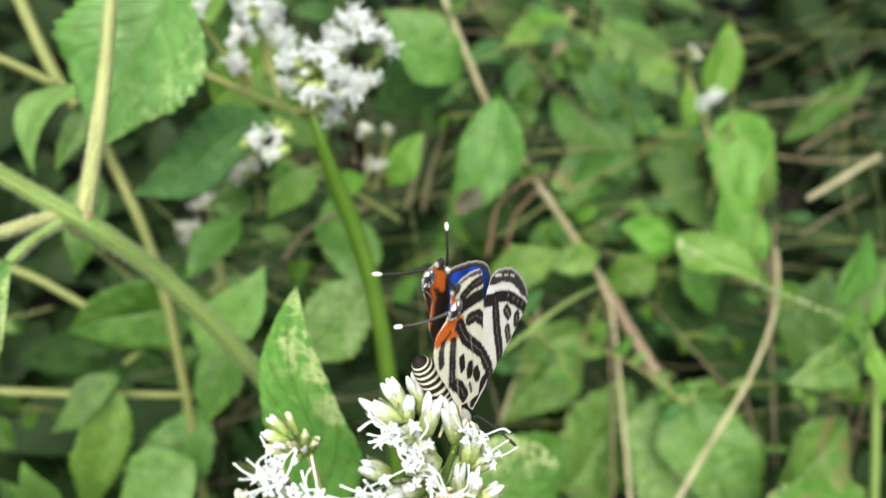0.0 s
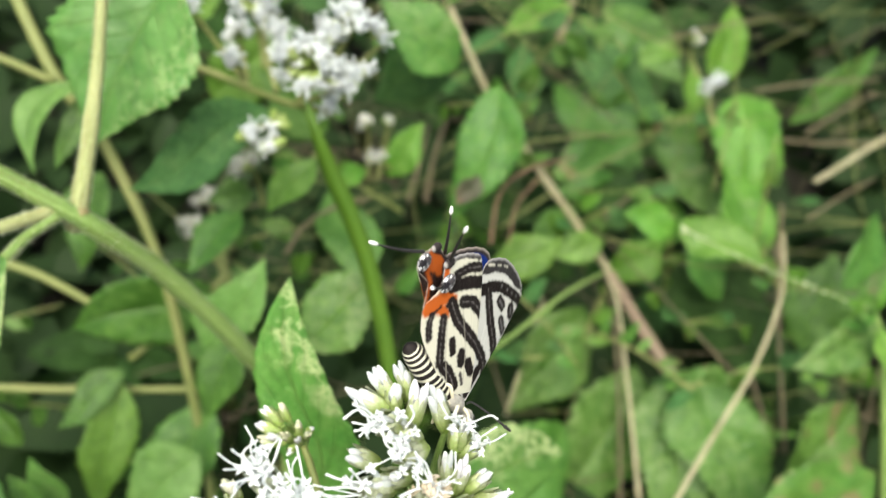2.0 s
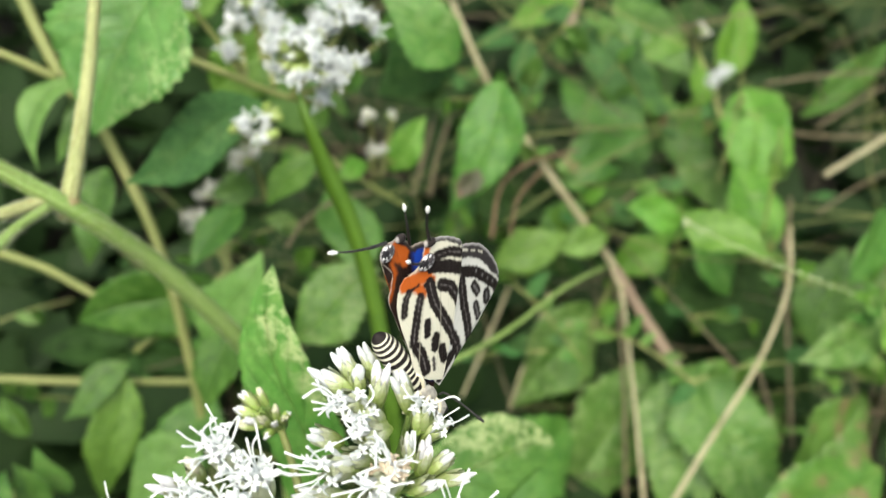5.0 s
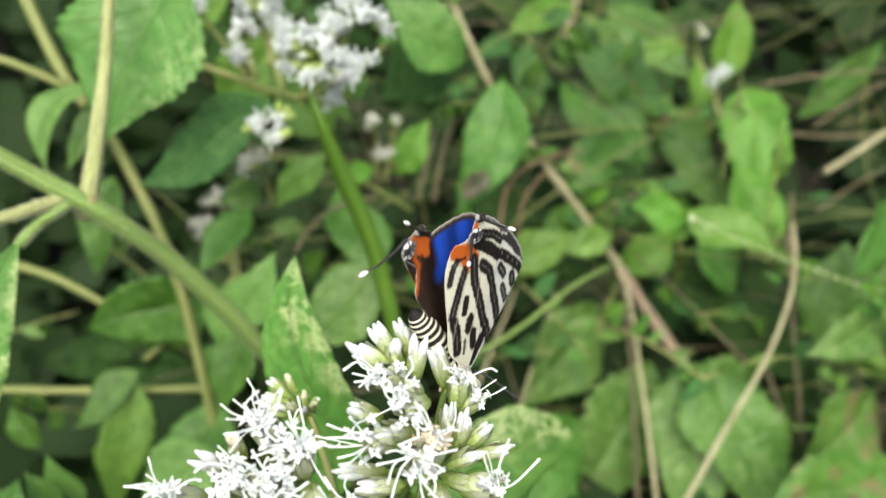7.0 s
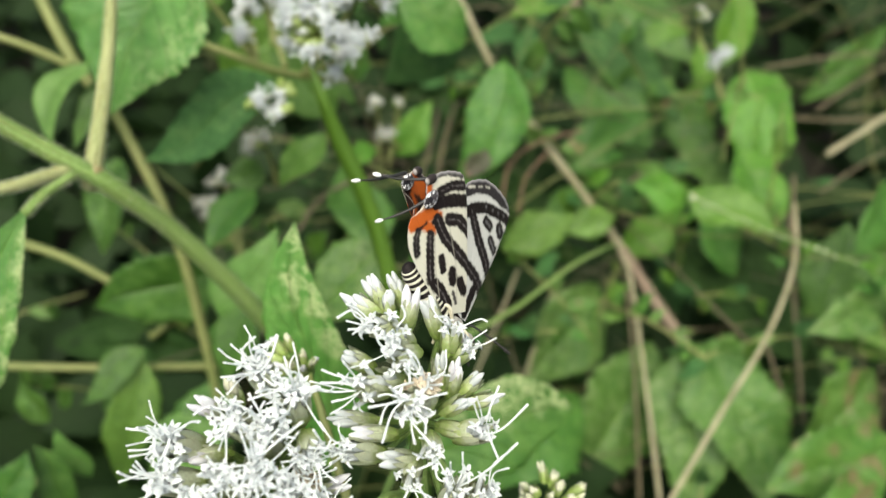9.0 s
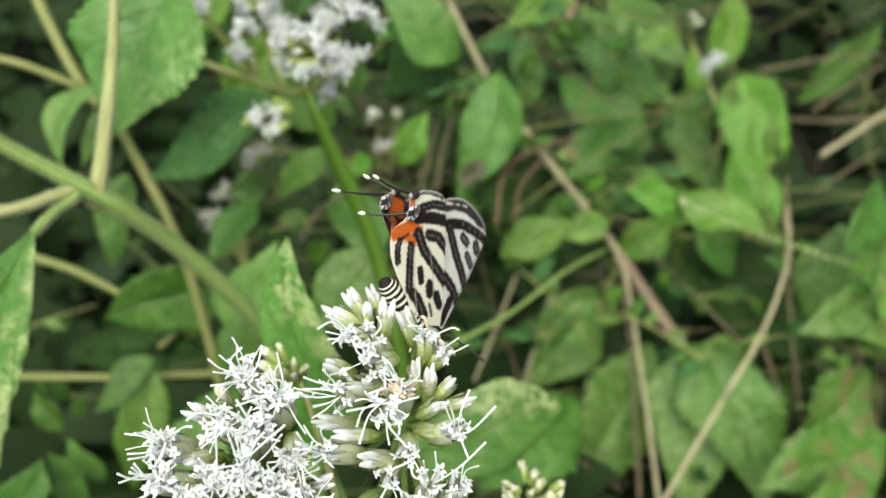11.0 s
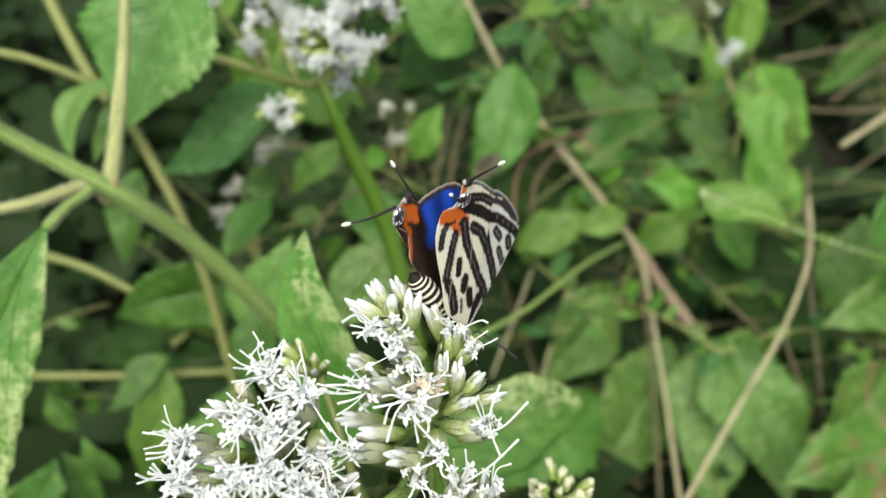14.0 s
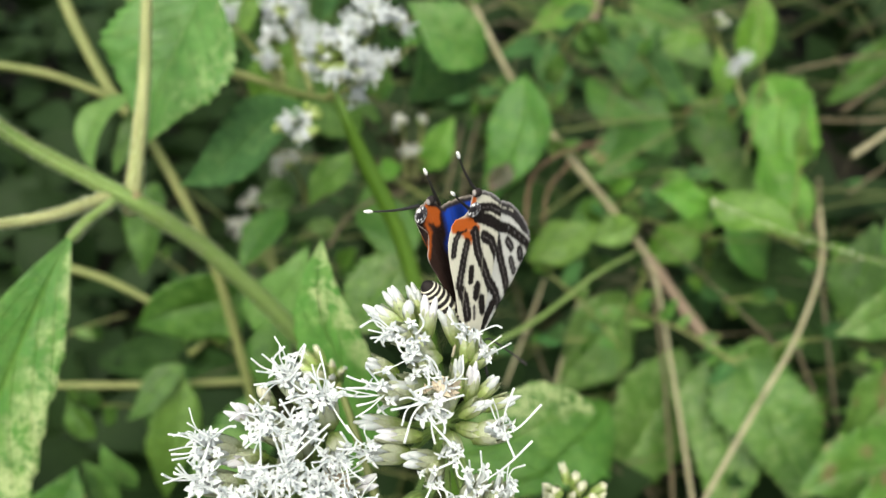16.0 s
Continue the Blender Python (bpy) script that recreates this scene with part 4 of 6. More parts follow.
stem(HOST, [(-0.0186, 0.0952, 0.1929), (-0.0128, 0.0806, 0.1981), FOOT], 0.00065, 0.00076, STEM, "petiole")
stem(HOST, [(-0.0045, 0.1012, 0.1871), (-0.0078, 0.0806, 0.1981), FOOT], 0.00069, 0.00076, STEM, "petiole")


def stalk_to(base, hub, r=0.00042):
    base = Vector(base)
    mid = base.lerp(hub, 0.5) + Vector((0, 0.0012, -0.0015))
    bm = bmesh.new()
    tube(bm, [base, mid, hub], r, r * 1.5, 7, 5)
    part("flower_stalk", bm, STEM, HOST)


# closed heads of the upper cluster
for tip, base, w in (
    ((-0.0078, 0.0736, 0.2577), (-0.0056, 0.0722, 0.2530), 0.00230),
    ((-0.0050, 0.0755, 0.2571), (-0.0035, 0.0738, 0.2520), 0.00217),
    ((-0.0104, 0.0709, 0.2572), (-0.0061, 0.0709, 0.2528), 0.00257),
    ((-0.0058, 0.0719, 0.2571), (-0.0055, 0.0718, 0.2524), 0.00230),
    ((-0.0024, 0.0714, 0.2578), (-0.0034, 0.0702, 0.2519), 0.00230),
    ((-0.0010, 0.0718, 0.2569), (0.0008, 0.0712, 0.2501), 0.00230),
    ((-0.0106, 0.0648, 0.2539), (-0.0073, 0.0668, 0.2491), 0.00244),
    ((-0.0071, 0.0625, 0.2525), (-0.0034, 0.0664, 0.2471), 0.00244),
    ((0.0004, 0.0662, 0.2527), (0.0010, 0.0659, 0.2464), 0.00176),
    ((0.0031, 0.0661, 0.2511), (0.0022, 0.0660, 0.2450), 0.00203),
    ((0.0063, 0.0660, 0.2495), (0.0033, 0.0661, 0.2451), 0.00203),
    ((0.0084, 0.0644, 0.2475), (0.0040, 0.0654, 0.2442), 0.00190),
    ((0.0044, 0.0623, 0.2492), (0.0014, 0.0636, 0.2450), 0.00217),
    ((-0.0118, 0.0621, 0.2461), (-0.0062, 0.0646, 0.2417), 0.00203),
    ((-0.0094, 0.0597, 0.2460), (-0.0042, 0.0631, 0.2413), 0.00217),
    ((-0.0058, 0.0568, 0.2453), (-0.0015, 0.0606, 0.2396), 0.00244),
    ((0.0050, 0.0597, 0.2459), (0.0009, 0.0632, 0.2430), 0.00217),
):
    head(HOST, tip, base, w, "bud", petal=PETAL_PINK if HEADS[0] % 5 == 4 else PETAL)
    stalk_to(base, HUB_R)

# open heads of the upper cluster
for tip, base, w, extra, threads in (
    ((0.0024, 0.0691, 0.2549), (0.0019, 0.0686, 0.2499), 0.00257, 0, ()),
    ((0.0049, 0.0680, 0.2521), (0.0025, 0.0688, 0.2485), 0.00244, 0, ()),
    ((-0.0077, 0.0669, 0.2566), (-0.0042, 0.0696, 0.2526), 0.00312, 2, ((-0.0099, 0.0656, 0.2580), (-0.0091, 0.0647, 0.2568))),
    ((-0.0047, 0.0651, 0.2573), (-0.0030, 0.0686, 0.2513), 0.00312, 3, ()),
    ((-0.0047, 0.0632, 0.2549), (-0.0021, 0.0680, 0.2506), 0.00312, 2, ((-0.0091, 0.0611, 0.2552),)),
    ((-0.0087, 0.0604, 0.2529), (-0.0054, 0.0653, 0.2471), 0.00312, 1, ((-0.0124, 0.0616, 0.2543), (-0.0130, 0.0597, 0.2535), (-0.0112, 0.0579, 0.2512), (-0.0111, 0.0588, 0.2522), (-0.0138, 0.0614, 0.2526))),
    ((-0.0026, 0.0575, 0.2536), (-0.0013, 0.0634, 0.2477), 0.00352, 5, ((-0.0069, 0.0572, 0.2533), (-0.0056, 0.0555, 0.2526), (0.0001, 0.0542, 0.2508), (0.0015, 0.0583, 0.2546), (-0.0053, 0.0543, 0.2510), (-0.0060, 0.0586, 0.2535))),
    ((0.0071, 0.0589, 0.2479), (0.0029, 0.0620, 0.2429), 0.00325, 0, ((0.0108, 0.0601, 0.2509), (0.0074, 0.0551, 0.2475))),
    ((-0.0108, 0.0567, 0.2467), (-0.0058, 0.0610, 0.2402), 0.00285, 5, ((-0.0130, 0.0569, 0.2498), (-0.0135, 0.0557, 0.2483), (-0.0128, 0.0549, 0.2473))),
    ((0.0005, 0.0563, 0.2460), (-0.0001, 0.0619, 0.2428), 0.00244, 0, ()),
    ((-0.0024, 0.0548, 0.2427), (-0.0018, 0.0606, 0.2396), 0.00244, 0, ()),
    ((0.0032, 0.0541, 0.2447), (0.0020, 0.0556, 0.2363), 0.00339, 2, ((0.0095, 0.0562, 0.2490),)),
    ((0.0068, 0.0545, 0.2437), (0.0048, 0.0559, 0.2352), 0.00312, 1, ()),
    ((0.0013, 0.0523, 0.2425), (-0.0001, 0.0539, 0.2341), 0.00312, 4, ()),
):
    head(HOST, tip, base, w, "open", threads, extra, florets=5)
    stalk_to(base, HUB_R)
cup = head(HOST, (-0.0007, 0.0612, 0.2539), (-0.0009, 0.0633, 0.2461), 0.00312, "open", ((-0.0045, 0.0597, 0.2534), (-0.0032, 0.0611, 0.2552), (0.0019, 0.0607, 0.2547)), 8, petal=TAN)

# the lower cluster, mostly in full flower
for tip, base, w, extra, threads in (
    ((-0.0198, 0.0613, 0.2555), (-0.0186, 0.0642, 0.2472), 0.00339, 2, ((-0.0233, 0.0616, 0.2573), (-0.0220, 0.0619, 0.2577), (-0.0196, 0.0631, 0.2577), (-0.0171, 0.0632, 0.2579), (-0.0227, 0.0590, 0.2556))),
    ((-0.0153, 0.0597, 0.2535), (-0.0156, 0.0623, 0.2448), 0.00339, 2, ((-0.0198, 0.0576, 0.2537), (-0.0156, 0.0634, 0.2567), (-0.0116, 0.0556, 0.2512), (-0.0108, 0.0591, 0.2542))),
    ((-0.0227, 0.0577, 0.2509), (-0.0205, 0.0611, 0.2434), 0.00352, 3, ((-0.0261, 0.0577, 0.2509),)),
    ((-0.0299, 0.0561, 0.2488), (-0.0267, 0.0605, 0.2411), 0.00339, 2, ((-0.0309, 0.0587, 0.2521), (-0.0308, 0.0570, 0.2514), (-0.0318, 0.0562, 0.2505), (-0.0327, 0.0547, 0.2485), (-0.0322, 0.0537, 0.2488), (-0.0249, 0.0561, 0.2518))),
    ((-0.0301, 0.0528, 0.2462), (-0.0266, 0.0574, 0.2386), 0.00339, 3, ((-0.0334, 0.0527, 0.2475), (-0.0332, 0.0520, 0.2467), (-0.0320, 0.0527, 0.2476))),
    ((-0.0183, 0.0515, 0.2505), (-0.0193, 0.0561, 0.2414), 0.00366, 9, ((-0.0135, 0.0544, 0.2542), (-0.0138, 0.0538, 0.2534), (-0.0197, 0.0534, 0.2529), (-0.0226, 0.0507, 0.2510), (-0.0149, 0.0484, 0.2495))),
    ((-0.0178, 0.0567, 0.2511), (-0.0186, 0.0599, 0.2418), 0.00325, 7, ()),
    ((-0.0130, 0.0538, 0.2475), (-0.0146, 0.0606, 0.2442), 0.00285, 1, ((-0.0100, 0.0522, 0.2468), (-0.0117, 0.0519, 0.2464))),
    ((-0.0224, 0.0523, 0.2484), (-0.0218, 0.0556, 0.2408), 0.00339, 6, ((-0.0218, 0.0548, 0.2517),)),
    ((-0.0268, 0.0511, 0.2455), (-0.0243, 0.0555, 0.2377), 0.00325, 5, ()),
    ((-0.0149, 0.0511, 0.2469), (-0.0170, 0.0540, 0.2388), 0.00339, 8, ()),
    ((-0.0201, 0.0487, 0.2469), (-0.0200, 0.0522, 0.2394), 0.00352, 8, ()),
    ((-0.0110, 0.0514, 0.2428), (-0.0136, 0.0536, 0.2352), 0.00312, 6, ()),
    ((-0.0258, 0.0490, 0.2428), (-0.0231, 0.0522, 0.2364), 0.00325, 6, ()),
):
    head(HOST, tip, base, w, "open", threads, extra)
    stalk_to(base, HUB_L)
for tip, base, w, m in (
    ((-0.0252, 0.0879, 0.2328), (-0.0219, 0.0858, 0.2312), 0.00187, PETAL_PINK),
    ((-0.0223, 0.0871, 0.2342), (-0.0209, 0.0861, 0.2317), 0.00156, CREAM),
    ((-0.0260, 0.0864, 0.2308), (-0.0218, 0.0849, 0.2301), 0.00198, PETAL_PINK),
    ((-0.0255, 0.0842, 0.2294), (-0.0211, 0.0843, 0.2293), 0.00187, CREAM),
    ((-0.0233, 0.0835, 0.2321), (-0.0214, 0.0849, 0.2284), 0.00166, PETAL_PINK),
    ((-0.0195, 0.0849, 0.2332), (-0.0192, 0.0848, 0.2302), 0.00156, CREAM),
    ((-0.0174, 0.0858, 0.2309), (-0.0181, 0.0849, 0.2304), 0.00135, PETAL_PINK),
    ((-0.0175, 0.0833, 0.2325), (-0.0184, 0.0845, 0.2299), 0.00125, CREAM),
    ((-0.0208, 0.0820, 0.2293), (-0.0198, 0.0837, 0.2288), 0.00135, PETAL_PINK),
    ((-0.0215, 0.0835, 0.2323), (-0.0203, 0.0849, 0.2286), 0.00135, CREAM),
    ((-0.0195, 0.0829, 0.2319), (-0.0190, 0.0845, 0.2283), 0.00125, PETAL_PINK),
    ((-0.0231, 0.0619, 0.2518), (-0.0225, 0.0627, 0.2468), 0.00203, CREAM),
    ((-0.0259, 0.0599, 0.2507), (-0.0238, 0.0620, 0.2445), 0.00230, PETAL_PINK),
    ((-0.0279, 0.0567, 0.2452), (-0.0239, 0.0603, 0.2408), 0.00217, PETAL_PINK),
    ((-0.0096, 0.0561, 0.2414), (-0.0139, 0.0574, 0.2371), 0.00217, PETAL_PINK),
):
    head(HOST, tip, base, w, "bud", petal=m)
    stalk_to(base, Vector((-0.0186, 0.0841, 0.2286)) if base[1] > 0.08 else HUB_L)
head(HOST, (-0.0138, 0.0550, 0.2444), (-0.0160, 0.0559, 0.2382), 0.00312, "open", (), 10, petal=TAN)
stem(HOST, [(-0.0186, 0.0841, 0.2286), (-0.0160, 0.0792, 0.2243), FOOT], 0.0005, 0.0008, STEM_DULL, "flower_stalk")
rnd = random.Random(8)
for k in range(30):
    a = Vector((0.0192, 0.0732, 0.2112))
    way = Vector((rnd.gauss(0, 0.8), rnd.gauss(-0.25, 0.5), rnd.uniform(0.15, 1.0))).normalized()
    base = a + way * rnd.uniform(0.0020, 0.0042) * Vector((1.5, 1.0, 0.9)).length / 2
    head(HOST, base + way * rnd.uniform(0.0024, 0.0036), base, rnd.uniform(0.0014, 0.0019), "bud", petal=CREAM)
stem(HOST, [(0.0193, 0.0737, 0.2102), (0.0110, 0.0645, 0.2074), FOOT], 0.0004, 0.0008, STEM, "flower_stalk")

# ---- flower clusters farther back ----
FAR = thing("flowering_herb", "herb with round white flower clusters behind the stems", "flowering plant")
SHARED = []
for k in range(4):
    kind = "open" if k < 3 else "bud"
    c = bpy.data.meshes.new("flower_head")
    b2 = involucre(0.0044, 0.0024, 70 + k)
    b2.to_mesh(c)
    b2.free()
    c.materials.append(CALYX)
    f = bpy.data.meshes.new("bloom")
    b2 = bmesh.new()
    rnd = random.Random(80 + k)
    for j in range(5):
        floret(b2, 0.0046, 0.0031, kind, j, rnd, 0.75)
    if kind == "open":
        for j in range(7):
            tube(b2, style_line(rnd, 0.0046, 0.003, 0.0034), 0.00012, 0.00018, 5, 3)
    b2.to_mesh(f)
    b2.free()
    f.materials.append(PETAL)
    f.materials.append(PETAL_PINK)
    SHARED.append((c, f))
for c, f in list(SHARED):
    g = f.copy()
    g.materials.clear()
    g.materials.append(FADED)
    g.materials.append(TAN)
    SHARED.append((c, g))


def cluster(parent, centre, radius, n, seed, foot, pinkish=False, faded=False):
    """A domed bunch of flower heads on short stalks."""
    rnd = random.Random(seed)
    c = Vector(centre)
    for k in range(n):
        way = (VIEW * rnd.uniform(-0.1, 1.0) + Vector((rnd.gauss(0, 0.75), rnd.gauss(0, 0.3), rnd.gauss(0.15, 0.75)))).normalized()
        at = c + way * radius * rnd.uniform(0.6, 1.0)
        mesh = SHARED[(3 if pinkish or rnd.random() < 0.15 else rnd.randrange(3)) + (4 if faded else 0)]
        o = new("flower_head", mesh[0])
        o.parent = parent
        o.matrix_basis = frame_on(at - way * 0.0045, at, rnd.uniform(0, 6))
        fl = new("bloom", mesh[1])
        fl.parent = o
        bm = bmesh.new()
        tube(bm, [at - way * 0.0042, c - VIEW * radius * 0.3], 0.0003, 0.0004, 5, 2)
        part("flower_stalk", bm, STEM_DULL, parent)
    stem(parent, [c - VIEW * radius * 0.3, c.lerp(Vector(foot), 0.5) - VIEW * 0.004, foot], 0.0006, 0.0009, STEM_DULL)


cluster(FAR, (-0.0270, 0.1755, 0.2458), 0.00900, 32, 1, (-0.0326, 0.1820, 0.2316))
cluster(FAR, (-0.0175, 0.1739, 0.2437), 0.00407, 8, 2, (-0.0326, 0.1820, 0.2316))
cluster(FAR, (-0.0186, 0.1855, 0.2511), 0.00800, 20, 3, (-0.0326, 0.1820, 0.2316))
cluster(FAR, (-0.0408, 0.1654, 0.2332), 0.00110, 3, 4, (-0.0395, 0.1780, 0.2300))
cluster(FAR, (-0.0356, 0.1683, 0.2338), 0.00120, 4, 24, (-0.0380, 0.1780, 0.2300))
cluster(FAR, (-0.0358, 0.1645, 0.2303), 0.00130, 4, 25, (-0.0380, 0.1780, 0.2300))
cluster(FAR, (-0.0245, 0.1777, 0.2337), 0.00256, 6, 5, (-0.0326, 0.1820, 0.2316))
cluster(FAR, (-0.0513, 0.2009, 0.2334), 0.00280, 8, 6, (-0.0494, 0.2051, 0.2239))
cluster(FAR, (-0.0527, 0.2136, 0.2348), 0.00553, 14, 7, (-0.0494, 0.2051, 0.2239), True)
cluster(FAR, (-0.0474, 0.2095, 0.2445), 0.00623, 13, 8, (-0.0446, 0.2081, 0.2278))
cluster(FAR, (-0.0396, 0.2057, 0.2396), 0.00312, 10, 9, (-0.0437, 0.2081, 0.2278))
cluster(FAR, (-0.0630, 0.2086, 0.2433), 0.00390, 11, 10, (-0.0494, 0.2051, 0.2239))
stem(FAR, [(-0.0673, 0.2086, 0.2284), (-0.0576, 0.2066, 0.2258), (-0.0452, 0.1999, 0.2247), (-0.0326, 0.1818, 0.2314)], 0.00114, 0.00075, STEM_DULL)
stem(FAR, [(-0.0457, 0.2221, 0.2457), (-0.0449, 0.2121, 0.2329), (-0.0404, 0.1999, 0.2247)], 0.00081, 0.00078, STEM_DULL)
stem(FAR, [(-0.0673, 0.2086, 0.2284), (-0.0723, 0.2067, 0.2334), (-0.0848, 0.2091, 0.2439), (-0.1035, 0.2206, 0.2586)], 0.00114, 0.00159, STEM_DULL)
DIM = thing("flowering_herb", "fading whitish flower clusters deep in the green", "flowering plant")
cluster(DIM, (-0.0506, 0.2070, 0.1965), 0.00508, 6, 11, (-0.0501, 0.2148, 0.1765), False, True)
cluster(DIM, (-0.0732, 0.2141, 0.1682), 0.00512, 7, 12, (-0.0596, 0.1984, 0.1556), False, True)
cluster(DIM, (-0.0696, 0.2225, 0.1714), 0.00493, 6, 26, (-0.0596, 0.1984, 0.1556), False, True)
cluster(DIM, (-0.0679, 0.2135, 0.1629), 0.00417, 5, 27, (-0.0596, 0.1984, 0.1556), False, True)
cluster(DIM, (-0.0149, 0.2274, 0.1887), 0.0024, 5, 13, (-0.0100, 0.2380, 0.1780), False, True)
cluster(DIM, (0.1136, 0.2856, 0.1940), 0.00450, 10, 14, (0.1154, 0.2765, 0.1808))
cluster(DIM, (0.1085, 0.3062, 0.2038), 0.00507, 6, 15, (0.1152, 0.3050, 0.1873), True, True)
cluster(DIM, (-0.0191, 0.2560, 0.1847), 0.00480, 7, 16, (-0.0186, 0.2556, 0.1598), True, True)
cluster(DIM, (-0.0119, 0.2658, 0.1810), 0.00250, 3, 17, (-0.0152, 0.2556, 0.1598), True, True)


# ---- the butterfly ----
def wing_material():
    m, t, b = nodes_of("wing_scales")
    a = node(t, "Attribute", attribute="pattern")
    grain = noise_at(t, 9000, 2)
    soft = noise_at(t, 900, 3)
    colour = mixed(t, maths(t, "MULTIPLY", grain, 0.03), a.outputs["Color"], (0.10, 0.09, 0.085))
    colour = mixed(t, ramp(t, soft, (0.5, 0.0), (0.85, 0.03)), colour, (0.35, 0.33, 0.30))
    link(t, colour, b.inputs["Base Color"])
    b.inputs["Roughness"].default_value = 0.55
    b.inputs["Specular IOR Level"].default_value = 0.09
    ribs = node(t, "Attribute", attribute="ribs")
    bumped(t, b, maths(t, "ADD", maths(t, "MULTIPLY", ribs.outputs["Fac"], 0.25), maths(t, "MULTIPLY", grain, 0.3)), 0.5, 0.0003)
    return m


WING = wing_material()
BLACK = plain_material("butterfly_black", (0.012, 0.011, 0.011), (0.03, 0.027, 0.026), 900, 0.5)
WHITE_TIP = plain_material("butterfly_white", (0.82, 0.83, 0.82), (0.86, 0.86, 0.86), 900, 0.5)
FUR = plain_material("butterfly_fur", (0.36, 0.34, 0.31), (0.6, 0.57, 0.5), 1500, 0.9, 0.8)
BUFF = plain_material("butterfly_leg", (0.66, 0.60, 0.44), (0.74, 0.69, 0.55), 1500, 0.7)

CREAM_S, DARK_S = (0.58, 0.565, 0.47), (0.012, 0.009, 0.009)
ORANGE_S, BLUE_S, BROWN_S, SILVER_S, PALE_S = (0.43, 0.095, 0.016), (0.010, 0.050, 0.36), (0.022, 0.012, 0.010), (0.45, 0.45, 0.48), (0.55, 0.53, 0.45)


def near_line(p, line):
    """Least distance of each point of p to a broken line."""
    best = np.full(len(p), 1e9)
    line = [np.array(q, float) for q in line]
    for a, b in zip(line, line[1:] if len(line) > 1 else line):
        ab = b - a
        k = np.clip(((p - a) @ ab) / max(float(ab @ ab), 1e-9), 0, 1)
        best = np.minimum(best, np.linalg.norm(p - a - k[:, None] * ab, axis=1))
    return best


def paint(col, p, line, r, colour, soft=0.10, ragged=0.10):
    """Lay a band of scales of half-width r along a line, with a ragged edge."""
    wob = ragged * (np.sin(p[:, 0] * 6.1 + p[:, 1] * 3.3) + np.sin(p[:, 0] * 3.7 - p[:, 1] * 7.9) + 0.7 * np.sin(p[:, 0] * 13.0 + p[:, 1] * 11.0)) * 0.45
    if colour is DARK_S:
        r = r * 1.27
    k = np.clip((r + wob - near_line(p, line)) / soft * 0.5 + 0.5, 0, 1)[:, None]
    col[:] = col * (1 - k) + np.array(colour) * k


def core(col, p, line, r):
    """A black band with a thin paler line of silvery scales along its middle."""
    paint(col, p, line, r, DARK_S)
    paint(col, p, line, r * 0.10, (0.12, 0.11, 0.11), 0.08, 0.10)


def closed_spline(points, steps):
    return np.array([q.xy for q, _ in spline([(x, y, 0) for x, y in points], steps)])


